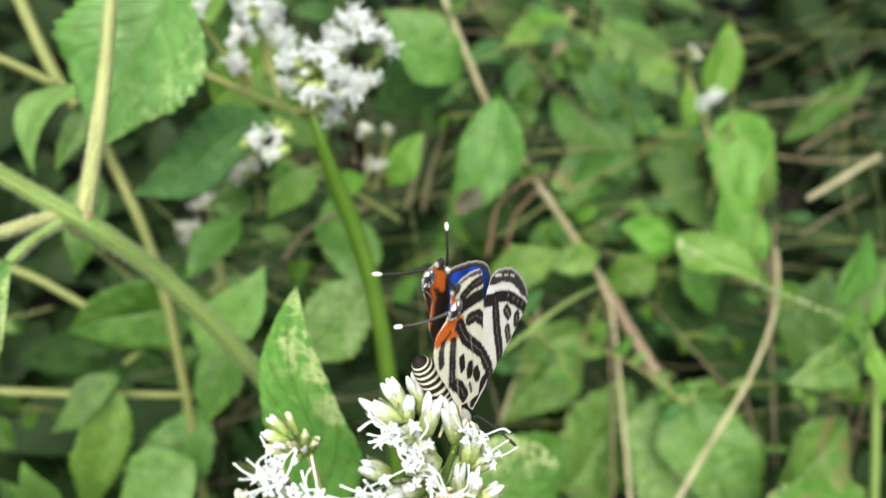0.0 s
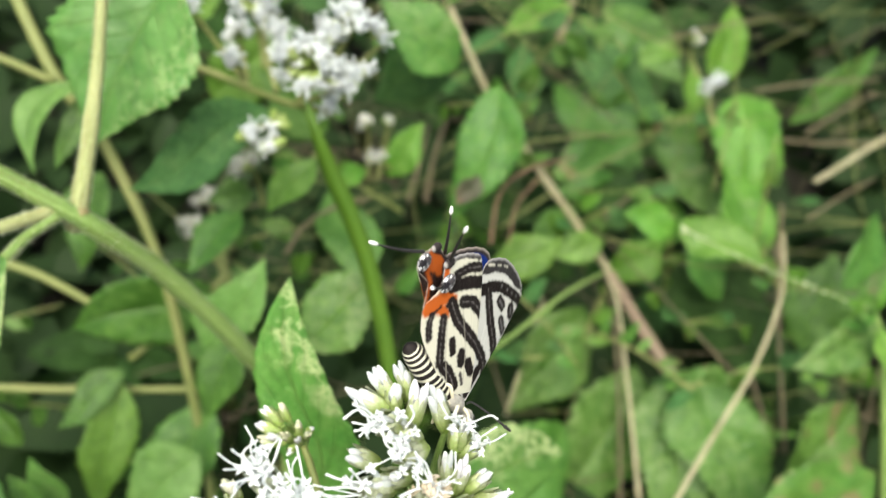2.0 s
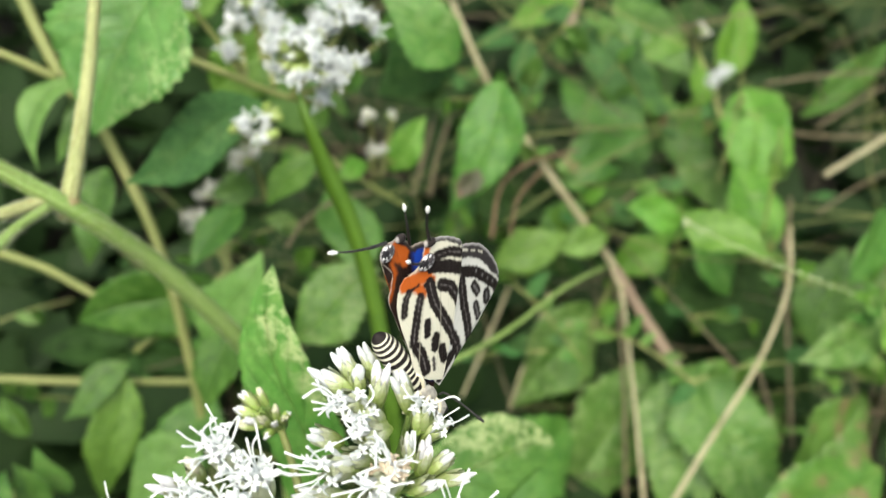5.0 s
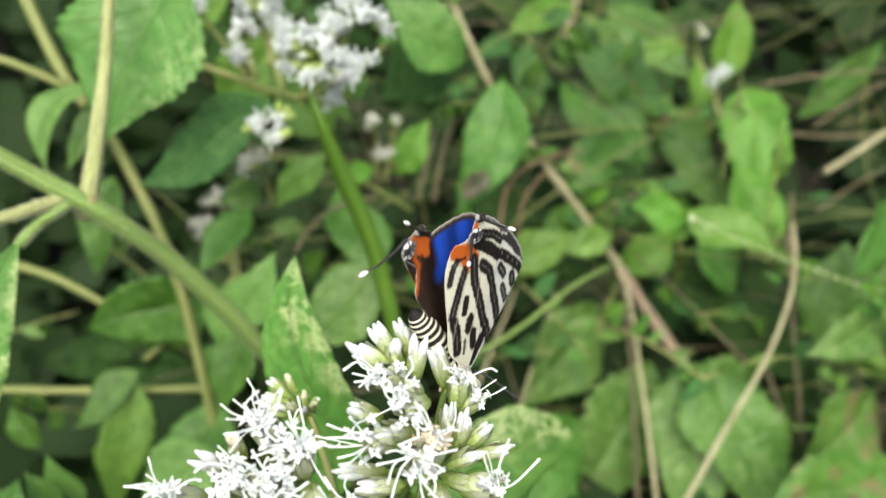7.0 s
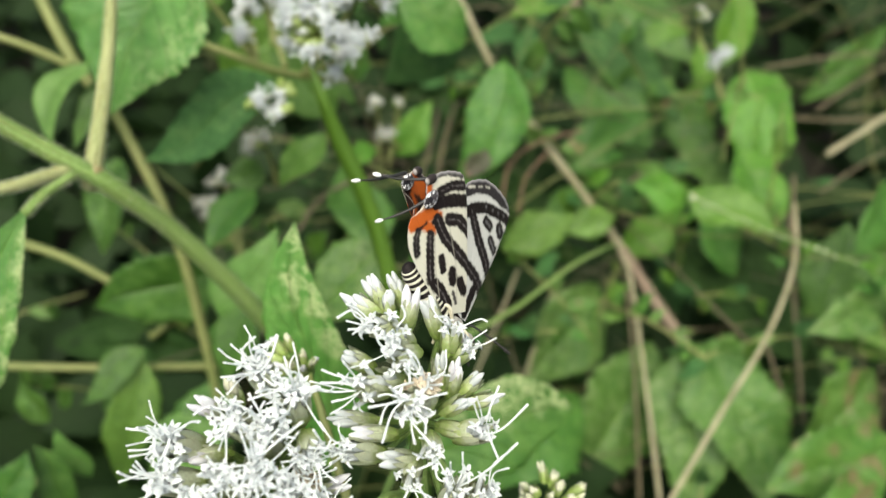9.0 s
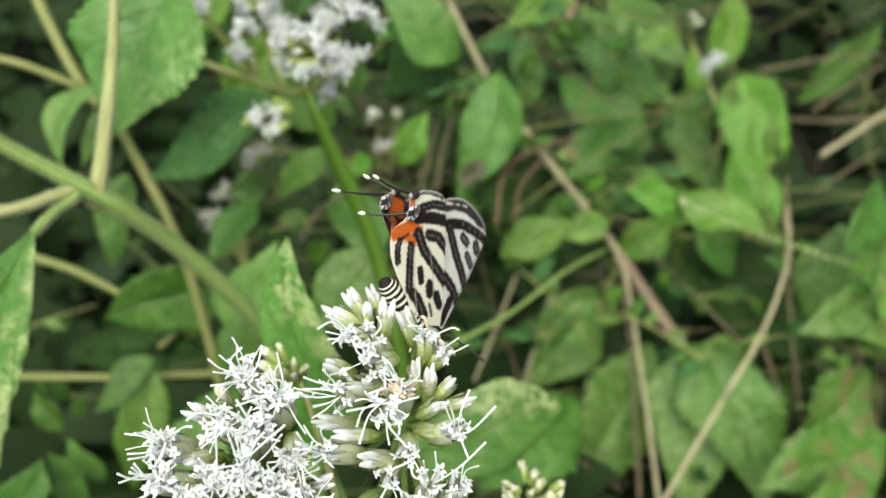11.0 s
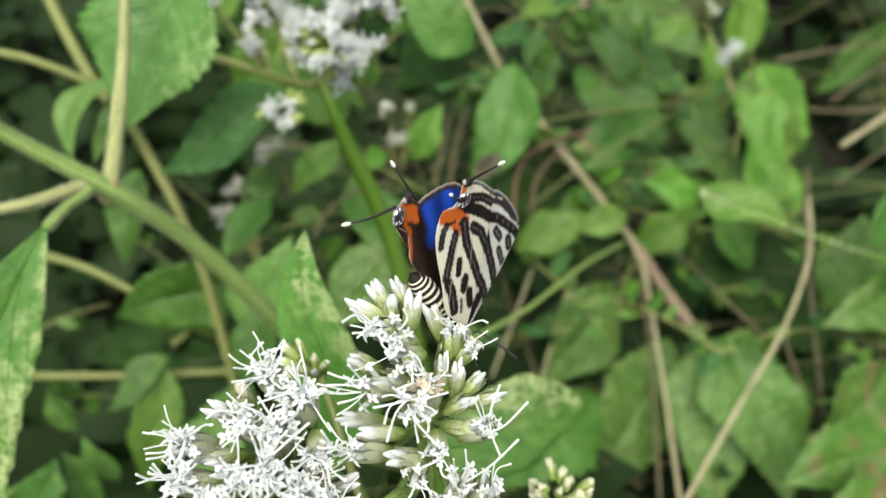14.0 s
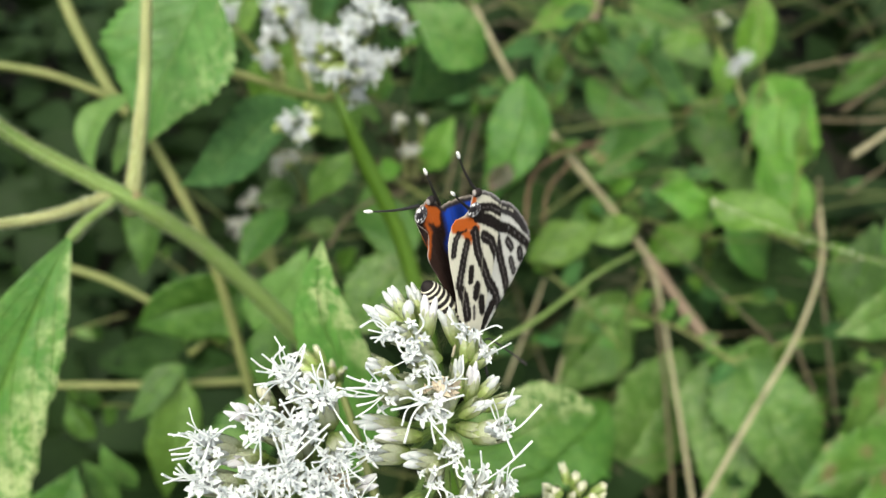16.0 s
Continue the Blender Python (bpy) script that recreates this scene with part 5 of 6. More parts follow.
def hind_under(p, s, r):
    col = np.tile(np.array(CREAM_S), (len(p), 1))
    # orange tail corner
    paint(col, p, [(-12.70, 9.85), (-11.2, 10.75), (-9.61, 11.75)], 0.95, ORANGE_S, 0.2)
    paint(col, p, [(-11.35, 10.15), (-10.2, 9.95), (-9.25, 9.55)], 0.72, ORANGE_S, 0.2, 0.14)
    paint(col, p, [(-8.55, 11.45)], 0.55, ORANGE_S, 0.2)
    paint(col, p, [(-11.09, 14.36), (-10.82, 13.00)], 0.62, ORANGE_S, 0.2)
    # outer margin: grey fringe, two dark bands
    paint(col, p, [(-10.94, 15.30), (-9.59, 16.25), (-7.86, 16.72), (-5.36, 16.78)], 0.40, (0.05, 0.047, 0.047))
    core(col, p, [(-8.95, 14.25), (-7.01, 15.25), (-4.36, 15.70), (-3.5, 15.6)], 0.52)
    paint(col, p, [(-9.35, 12.80), (-6.78, 13.50), (-3.51, 13.92), (-2.6, 13.9)], 0.66, DARK_S)
    paint(col, p, [(-9.9, 12.5), (-9.1, 12.9)], 0.34, DARK_S)
    # long stripes
    core(col, p, [(-6.71, 11.22), (-4.78, 11.34), (-2.63, 10.35), (-0.97, 9.09)], 0.64)
    core(col, p, [(-8.73, 10.90), (-7.7, 9.75), (-6.59, 8.79), (-3.68, 7.20), (-1.47, 6.05), (0.78, 4.45)], 0.64)
    core(col, p, [(-9.50, 8.95), (-9.05, 6.98), (-8.46, 4.92), (-7.90, 3.60)], 0.54)
    core(col, p, [(-11.62, 9.20), (-11.80, 8.50), (-11.56, 7.45), (-11.13, 6.50)], 0.40)
    core(col, p, [(-7.15, 3.25), (-5.60, 2.39), (-3.88, 0.75)], 0.62)
    # spots between the stripes
    paint(col, p, [(-6.87, 6.44), (-6.13, 5.03)], 0.44, DARK_S)
    paint(col, p, [(-4.39, 4.92), (-3.84, 3.85)], 0.60, DARK_S)
    paint(col, p, [(-2.56, 3.88), (-1.20, 2.66)], 0.56, DARK_S)
    paint(col, p, [(-3.47, 2.45), (-2.38, 1.11)], 0.26, (0.06, 0.055, 0.055))
    paint(col, p, [(-11.35, 9.52), (-10.44, 10.39)], 0.13, DARK_S, 0.1)
    paint(col, p, [(-9.5, 10.6), (-9.3, 10.3)], 0.12, DARK_S, 0.1)
    # pale veins and the grey fringe
    paint(col, p, [(-8.9, 9.4), (-7.5, 5.0), (-5.5, 1.2)], 0.05, (0.36, 0.34, 0.28), 0.08, 0.0)
    paint(col, p, [(-6.3, 10.2), (-3.9, 5.8), (-2.2, 1.2)], 0.05, (0.36, 0.34, 0.28), 0.08, 0.0)
    k = np.clip((r - 0.978) / 0.02, 0, 1)[:, None] * ((s > 0.42) & (s < 0.68))[:, None]
    col[:] = col * (1 - k) + np.array((0.34, 0.33, 0.33)) * k
    k = np.clip((r - 0.985) / 0.012, 0, 1)[:, None] * (s > 0.68)[:, None]
    col[:] = col * (1 - k) + np.array((0.12, 0.11, 0.11)) * k
    return col


def hind_upper(p, s, r):
    col = np.tile(np.array(BROWN_S), (len(p), 1))
    # blue flush over the outer field, its sheen along the veins' creases painted in
    painted_sheen = np.clip(0.95 + 0.45 * np.sin(p[:, 0] * 1.1 + p[:, 1] * 0.5 + 0.6), 0.55, 1.4)
    paint(col, p, [(-6.55, 15.30), (-5.40, 13.40), (-4.95, 12.20), (-5.40, 11.10)], 1.00, BLUE_S, 0.55)
    paint(col, p, [(-4.31, 16.34), (-3.07, 14.45), (-3.40, 12.40)], 1.60, BLUE_S, 0.6)
    paint(col, p, [(-1.48, 17.66), (-0.53, 15.80)], 1.9, BLUE_S, 0.6)
    paint(col, p, [(1.10, 17.20), (1.30, 14.20)], 1.8, BLUE_S, 0.6)
    col *= painted_sheen[:, None]
    # orange by the tail corner and along the inner margin
    paint(col, p, [(-12.30, 14.20), (-10.98, 14.95), (-8.90, 14.72)], 0.74, ORANGE_S, 0.2, 0.14)
    paint(col, p, [(-10.91, 13.73), (-9.30, 13.80), (-8.55, 13.60)], 0.62, ORANGE_S, 0.25, 0.14)
    paint(col, p, [(-11.10, 12.84), (-9.95, 12.00), (-10.15, 10.27), (-10.36, 8.76)], 0.34, ORANGE_S, 0.3)
    paint(col, p, [(-7.80, 16.09), (-7.11, 15.43)], 0.30, (0.05, 0.03, 0.03))
    k = (np.clip((r - 0.945) / 0.02, 0, 1) * (s > 0.40) * (s < 0.9))[:, None]
    col[:] = col * (1 - k) + np.array((0.03, 0.025, 0.025)) * k
    k = (np.clip((r - 0.978) / 0.015, 0, 1) * (s > 0.06))[:, None]
    col[:] = col * (1 - k) + np.array((0.30, 0.26, 0.23)) * k
    return col


def fore_under(p, s, r):
    col = np.tile(np.array((0.53, 0.53, 0.50)), (len(p), 1))
    paint(col, p, [(-9.0, 14.0), (-6.6, 15.0), (-5.08, 16.20), (-2.40, 17.25), (0.64, 17.50), (2.89, 17.0), (4.8, 16.7)], 0.98, (0.030, 0.027, 0.029))
    for line, w in (([(-6.54, 15.35), (-5.33, 15.95)], 0.17), ([(-4.34, 16.38), (-3.62, 16.74)], 0.11), ([(-2.74, 17.09), (-1.82, 17.37)], 0.11)):
        paint(col, p, line, w, PALE_S, 0.1, 0.06)
    paint(col, p, [(-7.5, 13.1), (-6.37, 13.72), (-3.28, 15.12), (-0.23, 15.78), (4.02, 16.30), (5.2, 16.1)], 0.24, (0.56, 0.56, 0.53), 0.14, 0.12)
    paint(col, p, [(-6.4, 11.9), (-5.19, 12.59), (-3.82, 13.63), (-1.50, 14.66), (1.40, 15.15), (4.06, 15.45), (5.2, 15.2)], 0.62, DARK_S)
    for at in ((-1.53, 14.75), (0.23, 15.03), (1.77, 15.28), (3.35, 15.50)):
        paint(col, p, [at], 0.20, (0.15, 0.145, 0.15), 0.12, 0.05)
    for line, w in (([(-0.72, 13.05), (0.52, 12.84)], 0.60), ([(2.95, 13.55), (3.55, 13.05)], 0.72), ([(1.43, 11.24), (3.10, 10.36)], 0.54)):
        paint(col, p, line, w, DARK_S)
        paint(col, p, line, w * 0.28, (0.13, 0.125, 0.13), 0.12, 0.05)
    core(col, p, [(-4.58, 13.12), (-3.30, 11.88), (-1.05, 10.04), (1.13, 8.69), (2.90, 7.42)], 0.68)
    core(col, p, [(-2.66, 6.38), (-0.94, 6.02), (0.59, 5.59), (2.35, 4.68)], 0.66)
    paint(col, p, [(0.87, 4.02), (0.78, 2.67), (0.68, 0.81)], 0.60, DARK_S)
    k = np.clip((r - 0.974) / 0.02, 0, 1)[:, None] * ((s > 0.16) & (s < 0.55))[:, None]
    col[:] = col * (1 - k) + np.array((0.32, 0.31, 0.31)) * k
    return col


def fore_upper(p, s, r):
    col = np.tile(np.array(BROWN_S), (len(p), 1))
    paint(col, p, [(-6.50, 13.69), (-3.50, 10.33), (0.07, 4.44)], 3.2, BLUE_S, 0.6)
    k = np.clip((r - 0.90) / 0.03, 0, 1)[:, None]
    col[:] = col * (1 - k) + np.array((0.03, 0.026, 0.026)) * k
    return col


HIND = [(-2.54, -0.35), (-5.41, 0.08), (-8.20, 2.74), (-10.89, 5.09), (-12.59, 7.01), (-13.25, 8.81), (-13.16, 10.37), (-11.85, 11.65), (-11.15, 12.94), (-11.42, 14.14), (-11.40, 15.17), (-10.07, 16.20), (-8.13, 16.85), (-6.42, 17.05), (-5.16, 16.84), (-4.15, 15.25), (-3.25, 12.80), (-2.45, 9.52), (-1.50, 6.31), (-0.64, 3.14), (-0.20, 0.83)]
HIND_FAR = [(-1.57, 1.03), (-6.25, 5.37), (-10.20, 8.23), (-10.50, 10.20), (-10.84, 11.83), (-12.41, 12.39), (-13.51, 12.82), (-13.28, 14.29), (-12.18, 15.15), (-10.96, 15.90), (-9.51, 16.12), (-8.07, 15.79), (-6.76, 16.43), (-5.16, 17.11), (-2.95, 17.99), (-0.25, 18.71), (2.00, 18.75), (3.50, 17.60), (4.00, 15.40), (3.80, 12.00), (2.90, 8.40), (1.97, 4.48), (0.95, 1.41), (0, 0)]
FORE = [(-1.77, 0.67), (-3.48, 4.79), (-5.90, 10.01), (-7.20, 14.01), (-7.10, 15.38), (-5.95, 16.53), (-3.40, 17.84), (-1.70, 18.14), (-0.18, 18.20), (2.60, 17.85), (4.40, 16.95), (5.05, 15.55), (4.80, 13.85), (4.45, 11.90), (4.00, 9.26), (3.30, 6.85), (2.64, 4.50), (2.17, 2.54), (1.40, -0.10)]


def wing(name, parent, outline, under, upper, side, label):
    """A wing blade in the plane y = 0, hinged at the origin; its outer (under) skin looks to the given side."""
    rim = closed_spline(outline, 9)
    ns, nr = len(rim), 96
    s = np.linspace(0, 1, ns)
    r = np.linspace(0.0, 1.0, nr) ** 0.85
    S, R = np.meshgrid(s, r)
    flute = 1 + 0.0025 * np.sin(S * 190) * (R > 0.97)
    P = np.stack([R * rim[None, :, 0] * flute, R * rim[None, :, 1] * flute], axis=-1).reshape(-1, 2)
    S, R = S.ravel(), R.ravel()
    belly = 0.30 * np.sin(np.pi * np.clip(R, 0, 1)) * np.sin(np.pi * S) + 0.05 * np.sin(S * 75) * R * (1 - R)
    verts, faces, cols = [], [], []
    for skin in (0, 1):
        y = side * (belly + (0.035 if skin == 0 else -0.035))
        verts.append(np.stack([P[:, 0], y, P[:, 1]], axis=1) * 0.001)
        cols.append((under if skin == 0 else upper)(P, S, R))
        idx = np.arange(nr * ns).reshape(nr, ns) + skin * nr * ns
        q = np.stack([idx[:-1, :-1], idx[:-1, 1:], idx[1:, 1:], idx[1:, :-1]], axis=-1).reshape(-1, 4)
        faces.append(q if (skin == 0) == (side > 0) else q[:, ::-1])
    top = np.arange(ns) + (nr - 1) * ns
    edge = np.stack([top[:-1], top[1:], top[1:] + nr * ns, top[:-1] + nr * ns], axis=1)
    faces.append(edge if side > 0 else edge[:, ::-1])
    V, Fc, C = np.concatenate(verts), np.concatenate(faces), np.concatenate(cols)
    me = bpy.data.meshes.new(name)
    me.from_pydata(V.tolist(), [], Fc.tolist())
    a = me.color_attributes.new("pattern", "FLOAT_COLOR", "POINT")
    a.data.foreach_set("color", np.concatenate([C, np.ones((len(C), 1))], axis=1).astype(np.float32).ravel())
    b = me.attributes.new("ribs", "FLOAT", "POINT")
    rib = np.clip(1 - np.abs(((S * 17) % 1.0) - 0.5) * 9, 0, 1)
    b.data.foreach_set("value", np.concatenate([rib, rib]).astype(np.float32))
    me.polygons.foreach_set("use_smooth", [True] * len(me.polygons))
    me.materials.append(WING)
    ob = new(name, me)
    ob.parent = parent
    return tagged(ob, label)


# its own axes: x to the head, y to its left, z from the back; head down among the florets
BODY = Matrix(((0.5155, -0.8223, 0.2411), (0.3860, 0.4740, 0.7914), (-0.7650, -0.3149, 0.5618))).to_4x4()
BODY.translation = Vector((0.00345, 0.07363, 0.25027))
BUTTERFLY = thing("butterfly", "small butterfly, cream and black striped, orange tail corners, feeding head-down", "butterfly")
BUTTERFLY.matrix_world = BODY

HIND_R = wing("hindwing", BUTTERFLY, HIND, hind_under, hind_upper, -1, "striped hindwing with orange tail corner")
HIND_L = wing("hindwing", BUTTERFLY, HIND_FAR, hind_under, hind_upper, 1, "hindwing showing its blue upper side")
FORE_R = wing("forewing", BUTTERFLY, FORE, fore_under, fore_upper, -1, "cream forewing with black bands")
FORE_L = wing("forewing", BUTTERFLY, FORE, fore_under, fore_upper, 1, "cream forewing with black bands")


def tail(parent, root, length, rest):
    """A black thread-like tail with a white tip, rooted at its own origin and built along its way at rest."""
    way = Vector(rest).normalized()
    bow = way.orthogonal().normalized() * 0.05 * length
    pts = [way * length * s * 0.001 + bow * math.sin(math.pi * s) * 0.001 for s in (0, 0.3, 0.6, 0.86)]
    bm = bmesh.new()
    tube(bm, pts, 0.00024, 0.00010, 7, 7, 0)
    end = way * length * 0.001
    line = [pts[-1], pts[-1].lerp(end, 0.5), end]
    for k, (p, q) in enumerate(zip(line, line[1:])):
        tube(bm, [p, q], (0.00016, 0.00027)[k], (0.00027, 0.00012)[k], 7, 2, 1)
    ob = part("tail", bm, [BLACK, WHITE_TIP], parent, "black thread-like tail with a white tip")
    ob.location = Vector(root) * 0.001
    return ob


def lobe(parent, side, eye, knob):
    """The bulging silver-and-black lobe that mimics an eye at the tail corner."""
    cx, cz = eye
    bm = bmesh.new()
    bmesh.ops.create_uvsphere(bm, u_segments=28, v_segments=18, radius=1.0)
    c = bm.verts.layers.float_color.new("pattern")
    m = Matrix.Translation((cx * 0.001, side * 0.00045, cz * 0.001)) @ Matrix.Rotation(radians(38), 4, "Y") @ Matrix.Diagonal((0.00085, 0.00055, 0.00135, 1))
    turn = Matrix.Rotation(radians(38), 3, "Y")
    for v in bm.verts:
        n = turn @ v.co
        d = (n - Vector((-0.72, -0.66, -0.12))).length
        col = Vector((0.012, 0.011, 0.014)).lerp(Vector(SILVER_S), min(1.0, max(0.0, (d - 0.58) / 0.15)))
        if d > 1.25:
            col = Vector((0.10, 0.09, 0.09))
        rough = noise.noise(n * 4.3 + Vector((2.0, 7.0, 1.0)))
        if 0.55 < d < 1.2 and rough < 0.12:
            col = Vector((0.05, 0.045, 0.05))
        if 0.45 < d < 1.05 and rough > 0.2:
            col = Vector((0.85, 0.86, 0.88))
        v[c] = (*col, 1)
        v.co = m @ v.co
    for f in bm.faces:
        f.smooth = True
    part("tail_lobe", bm, WING, parent, "silver-ringed black eye-like lobe")
    bm = bmesh.new()
    bmesh.ops.create_uvsphere(bm, u_segments=16, v_segments=10, radius=1.0)
    c = bm.verts.layers.float_color.new("pattern")
    cx, cz = knob
    m = Matrix.Translation((cx * 0.001, side * 0.0002, cz * 0.001)) @ Matrix.Rotation(radians(60), 4, "Y") @ Matrix.Diagonal((0.0006, 0.0004, 0.0010, 1))
    for v in bm.verts:
        v[c] = (0.03, 0.025, 0.025, 1) if abs(v.co.z) < 0.7 else (0.3, 0.28, 0.27, 1)
        v.co = m @ v.co
    for f in bm.faces:
        f.smooth = True
    part("tail_lobe", bm, WING, parent, "small dark lobe")


lobe(HIND_R, -1, (-10.75, 13.10), (-11.05, 15.40))
lobe(HIND_L, -1, (-12.95, 13.65), (-10.65, 15.95))
REST = 24    # the row in which the tails are as built
TAIL_FAR_LOW = tail(HIND_L, (-13.14, -0.17, 14.82), 7.6, (-0.90, 0.34, -0.29))
TAIL_FAR_HIGH = tail(HIND_L, (-8.57, -0.17, 15.75), 6.6, (-0.74, 0.02, 0.68))
TAIL_NEAR_HIGH = tail(HIND_R, (-11.05, -0.18, 15.45), 6.8, (-0.37, -0.87, 0.33))
TAIL_NEAR_LOW = tail(HIND_R, (-11.30, -0.18, 12.90), 6.4, (-0.87, -0.44, -0.22))

# abdomen with its rings
bm = bmesh.new()
layer = bm.verts.layers.float_color.new("pattern")
path = spline([(0.60, 0.50, -0.60), (-2.86, 0.90, 0.00), (-4.75, 1.25, 0.90), (-7.30, 1.70, 2.03), (-9.20, 2.00, 2.75), (-10.40, 2.10, 3.20)], 30)
prof = lambda s: (0.0009 + 0.0008 * math.sin(math.pi * min(1, s * 1.1) * 0.62)) * (1 - 0.30 * max(0.0, s - 0.5) / 0.5) * (1 if s < 0.64 else math.sqrt(max(0.0, 1 - ((s - 0.64) / 0.36) ** 2)) * 0.97 + 0.03)
rings, side = [], None
for i, (q, s) in enumerate(path):
    q = q * 0.001
    way = (path[min(i + 1, len(path) - 1)][0] - path[max(i - 1, 0)][0]).normalized()
    side = way.orthogonal().normalized() if side is None else (side - way * side.dot(way)).normalized()
    up = way.cross(side)
    ring = []
    for k in range(20):
        a = 2 * math.pi * k / 20
        v = bm.verts.new(q + prof(s) * (math.cos(a) * side + math.sin(a) * up))
        wave = math.sin(2 * math.pi * 13.0 * s)
        v[layer] = (*((0.64, 0.62, 0.51) if wave > (0.30 if s < 0.75 else 0.50) and s < 0.93 else (0.015, 0.012, 0.012)), 1)
        ring.append(v)
    rings.append(ring)
for a, b in zip(rings, rings[1:]):
    for k in range(20):
        bm.faces.new((a[k], a[(k + 1) % 20], b[(k + 1) % 20], b[k])).smooth = True
bm.faces.new(rings[-1]).smooth = True
part("abdomen", bm, WING, BUTTERFLY, "black-and-cream ringed abdomen")

# thorax, head, antennae, legs and tongue among the florets
def lump(name, centre, size, material, label=""):
    bm = bmesh.new()
    bmesh.ops.create_uvsphere(bm, u_segments=18, v_segments=12, radius=1.0)
    for v in bm.verts:
        v.co = Vector(centre) * 0.001 + Vector((v.co.x * size[0], v.co.y * size[1], v.co.z * size[2])) * 0.001 * (1 + 0.08 * noise.noise(v.co * 3))
    for f in bm.faces:
        f.smooth = True
    return part(name, bm, material, BUTTERFLY, label)


lump("thorax", (0.2, 0, -0.9), (2.0, 1.0, 1.1), FUR, "grey furry thorax")
lump("head", (3.6, 0, -1.9), (1.1, 1.2, 1.1), FUR, "small furry head")
for y in (-0.75, 0.75):
    lump("eye", (4.0, y, -1.9), (0.55, 0.5, 0.6), BLACK)
for pts in ([(1.96, -0.70, -0.49), (2.71, -1.04, -0.08), (4.92, -2.83, -0.81), (6.74, -4.25, -1.63)], [(2.62, 0.20, -0.56), (3.80, 0.57, -1.05), (5.42, 0.76, -2.45), (6.12, 0.44, -3.81)]):
    bm = bmesh.new()
    q = [Vector(p) * 0.001 for p in pts]
    tube(bm, q, 0.00013, 0.00015, 6, 7)
    tube(bm, [q[-1], q[-1] + (q[-1] - q[-2]).normalized() * 0.001], 0.00028, 0.00014, 6, 3)
    part("antenna", bm, BLACK, BUTTERFLY, "thin black antenna with a slight club")
for pts in ([(-1.16, -0.26, -0.53), (-2.95, -0.49, 0.62), (-4.05, 0.42, 0.42)], [(-0.98, -0.28, -1.00), (-2.81, 0.24, -1.97), (-1.91, 1.08, -4.06)], [(-0.30, -0.79, -1.13), (-0.86, -0.97, -2.78), (0.42, 0.01, -4.82)], [(1.42, 0.16, -0.74), (1.61, -1.39, -1.67), (2.20, -1.35, -3.42)]):
    bm = bmesh.new()
    q = [Vector(p) * 0.001 for p in pts]
    tube(bm, q, 0.00028, 0.00018, 7, 5)
    part("leg", bm, BUFF, BUTTERFLY)


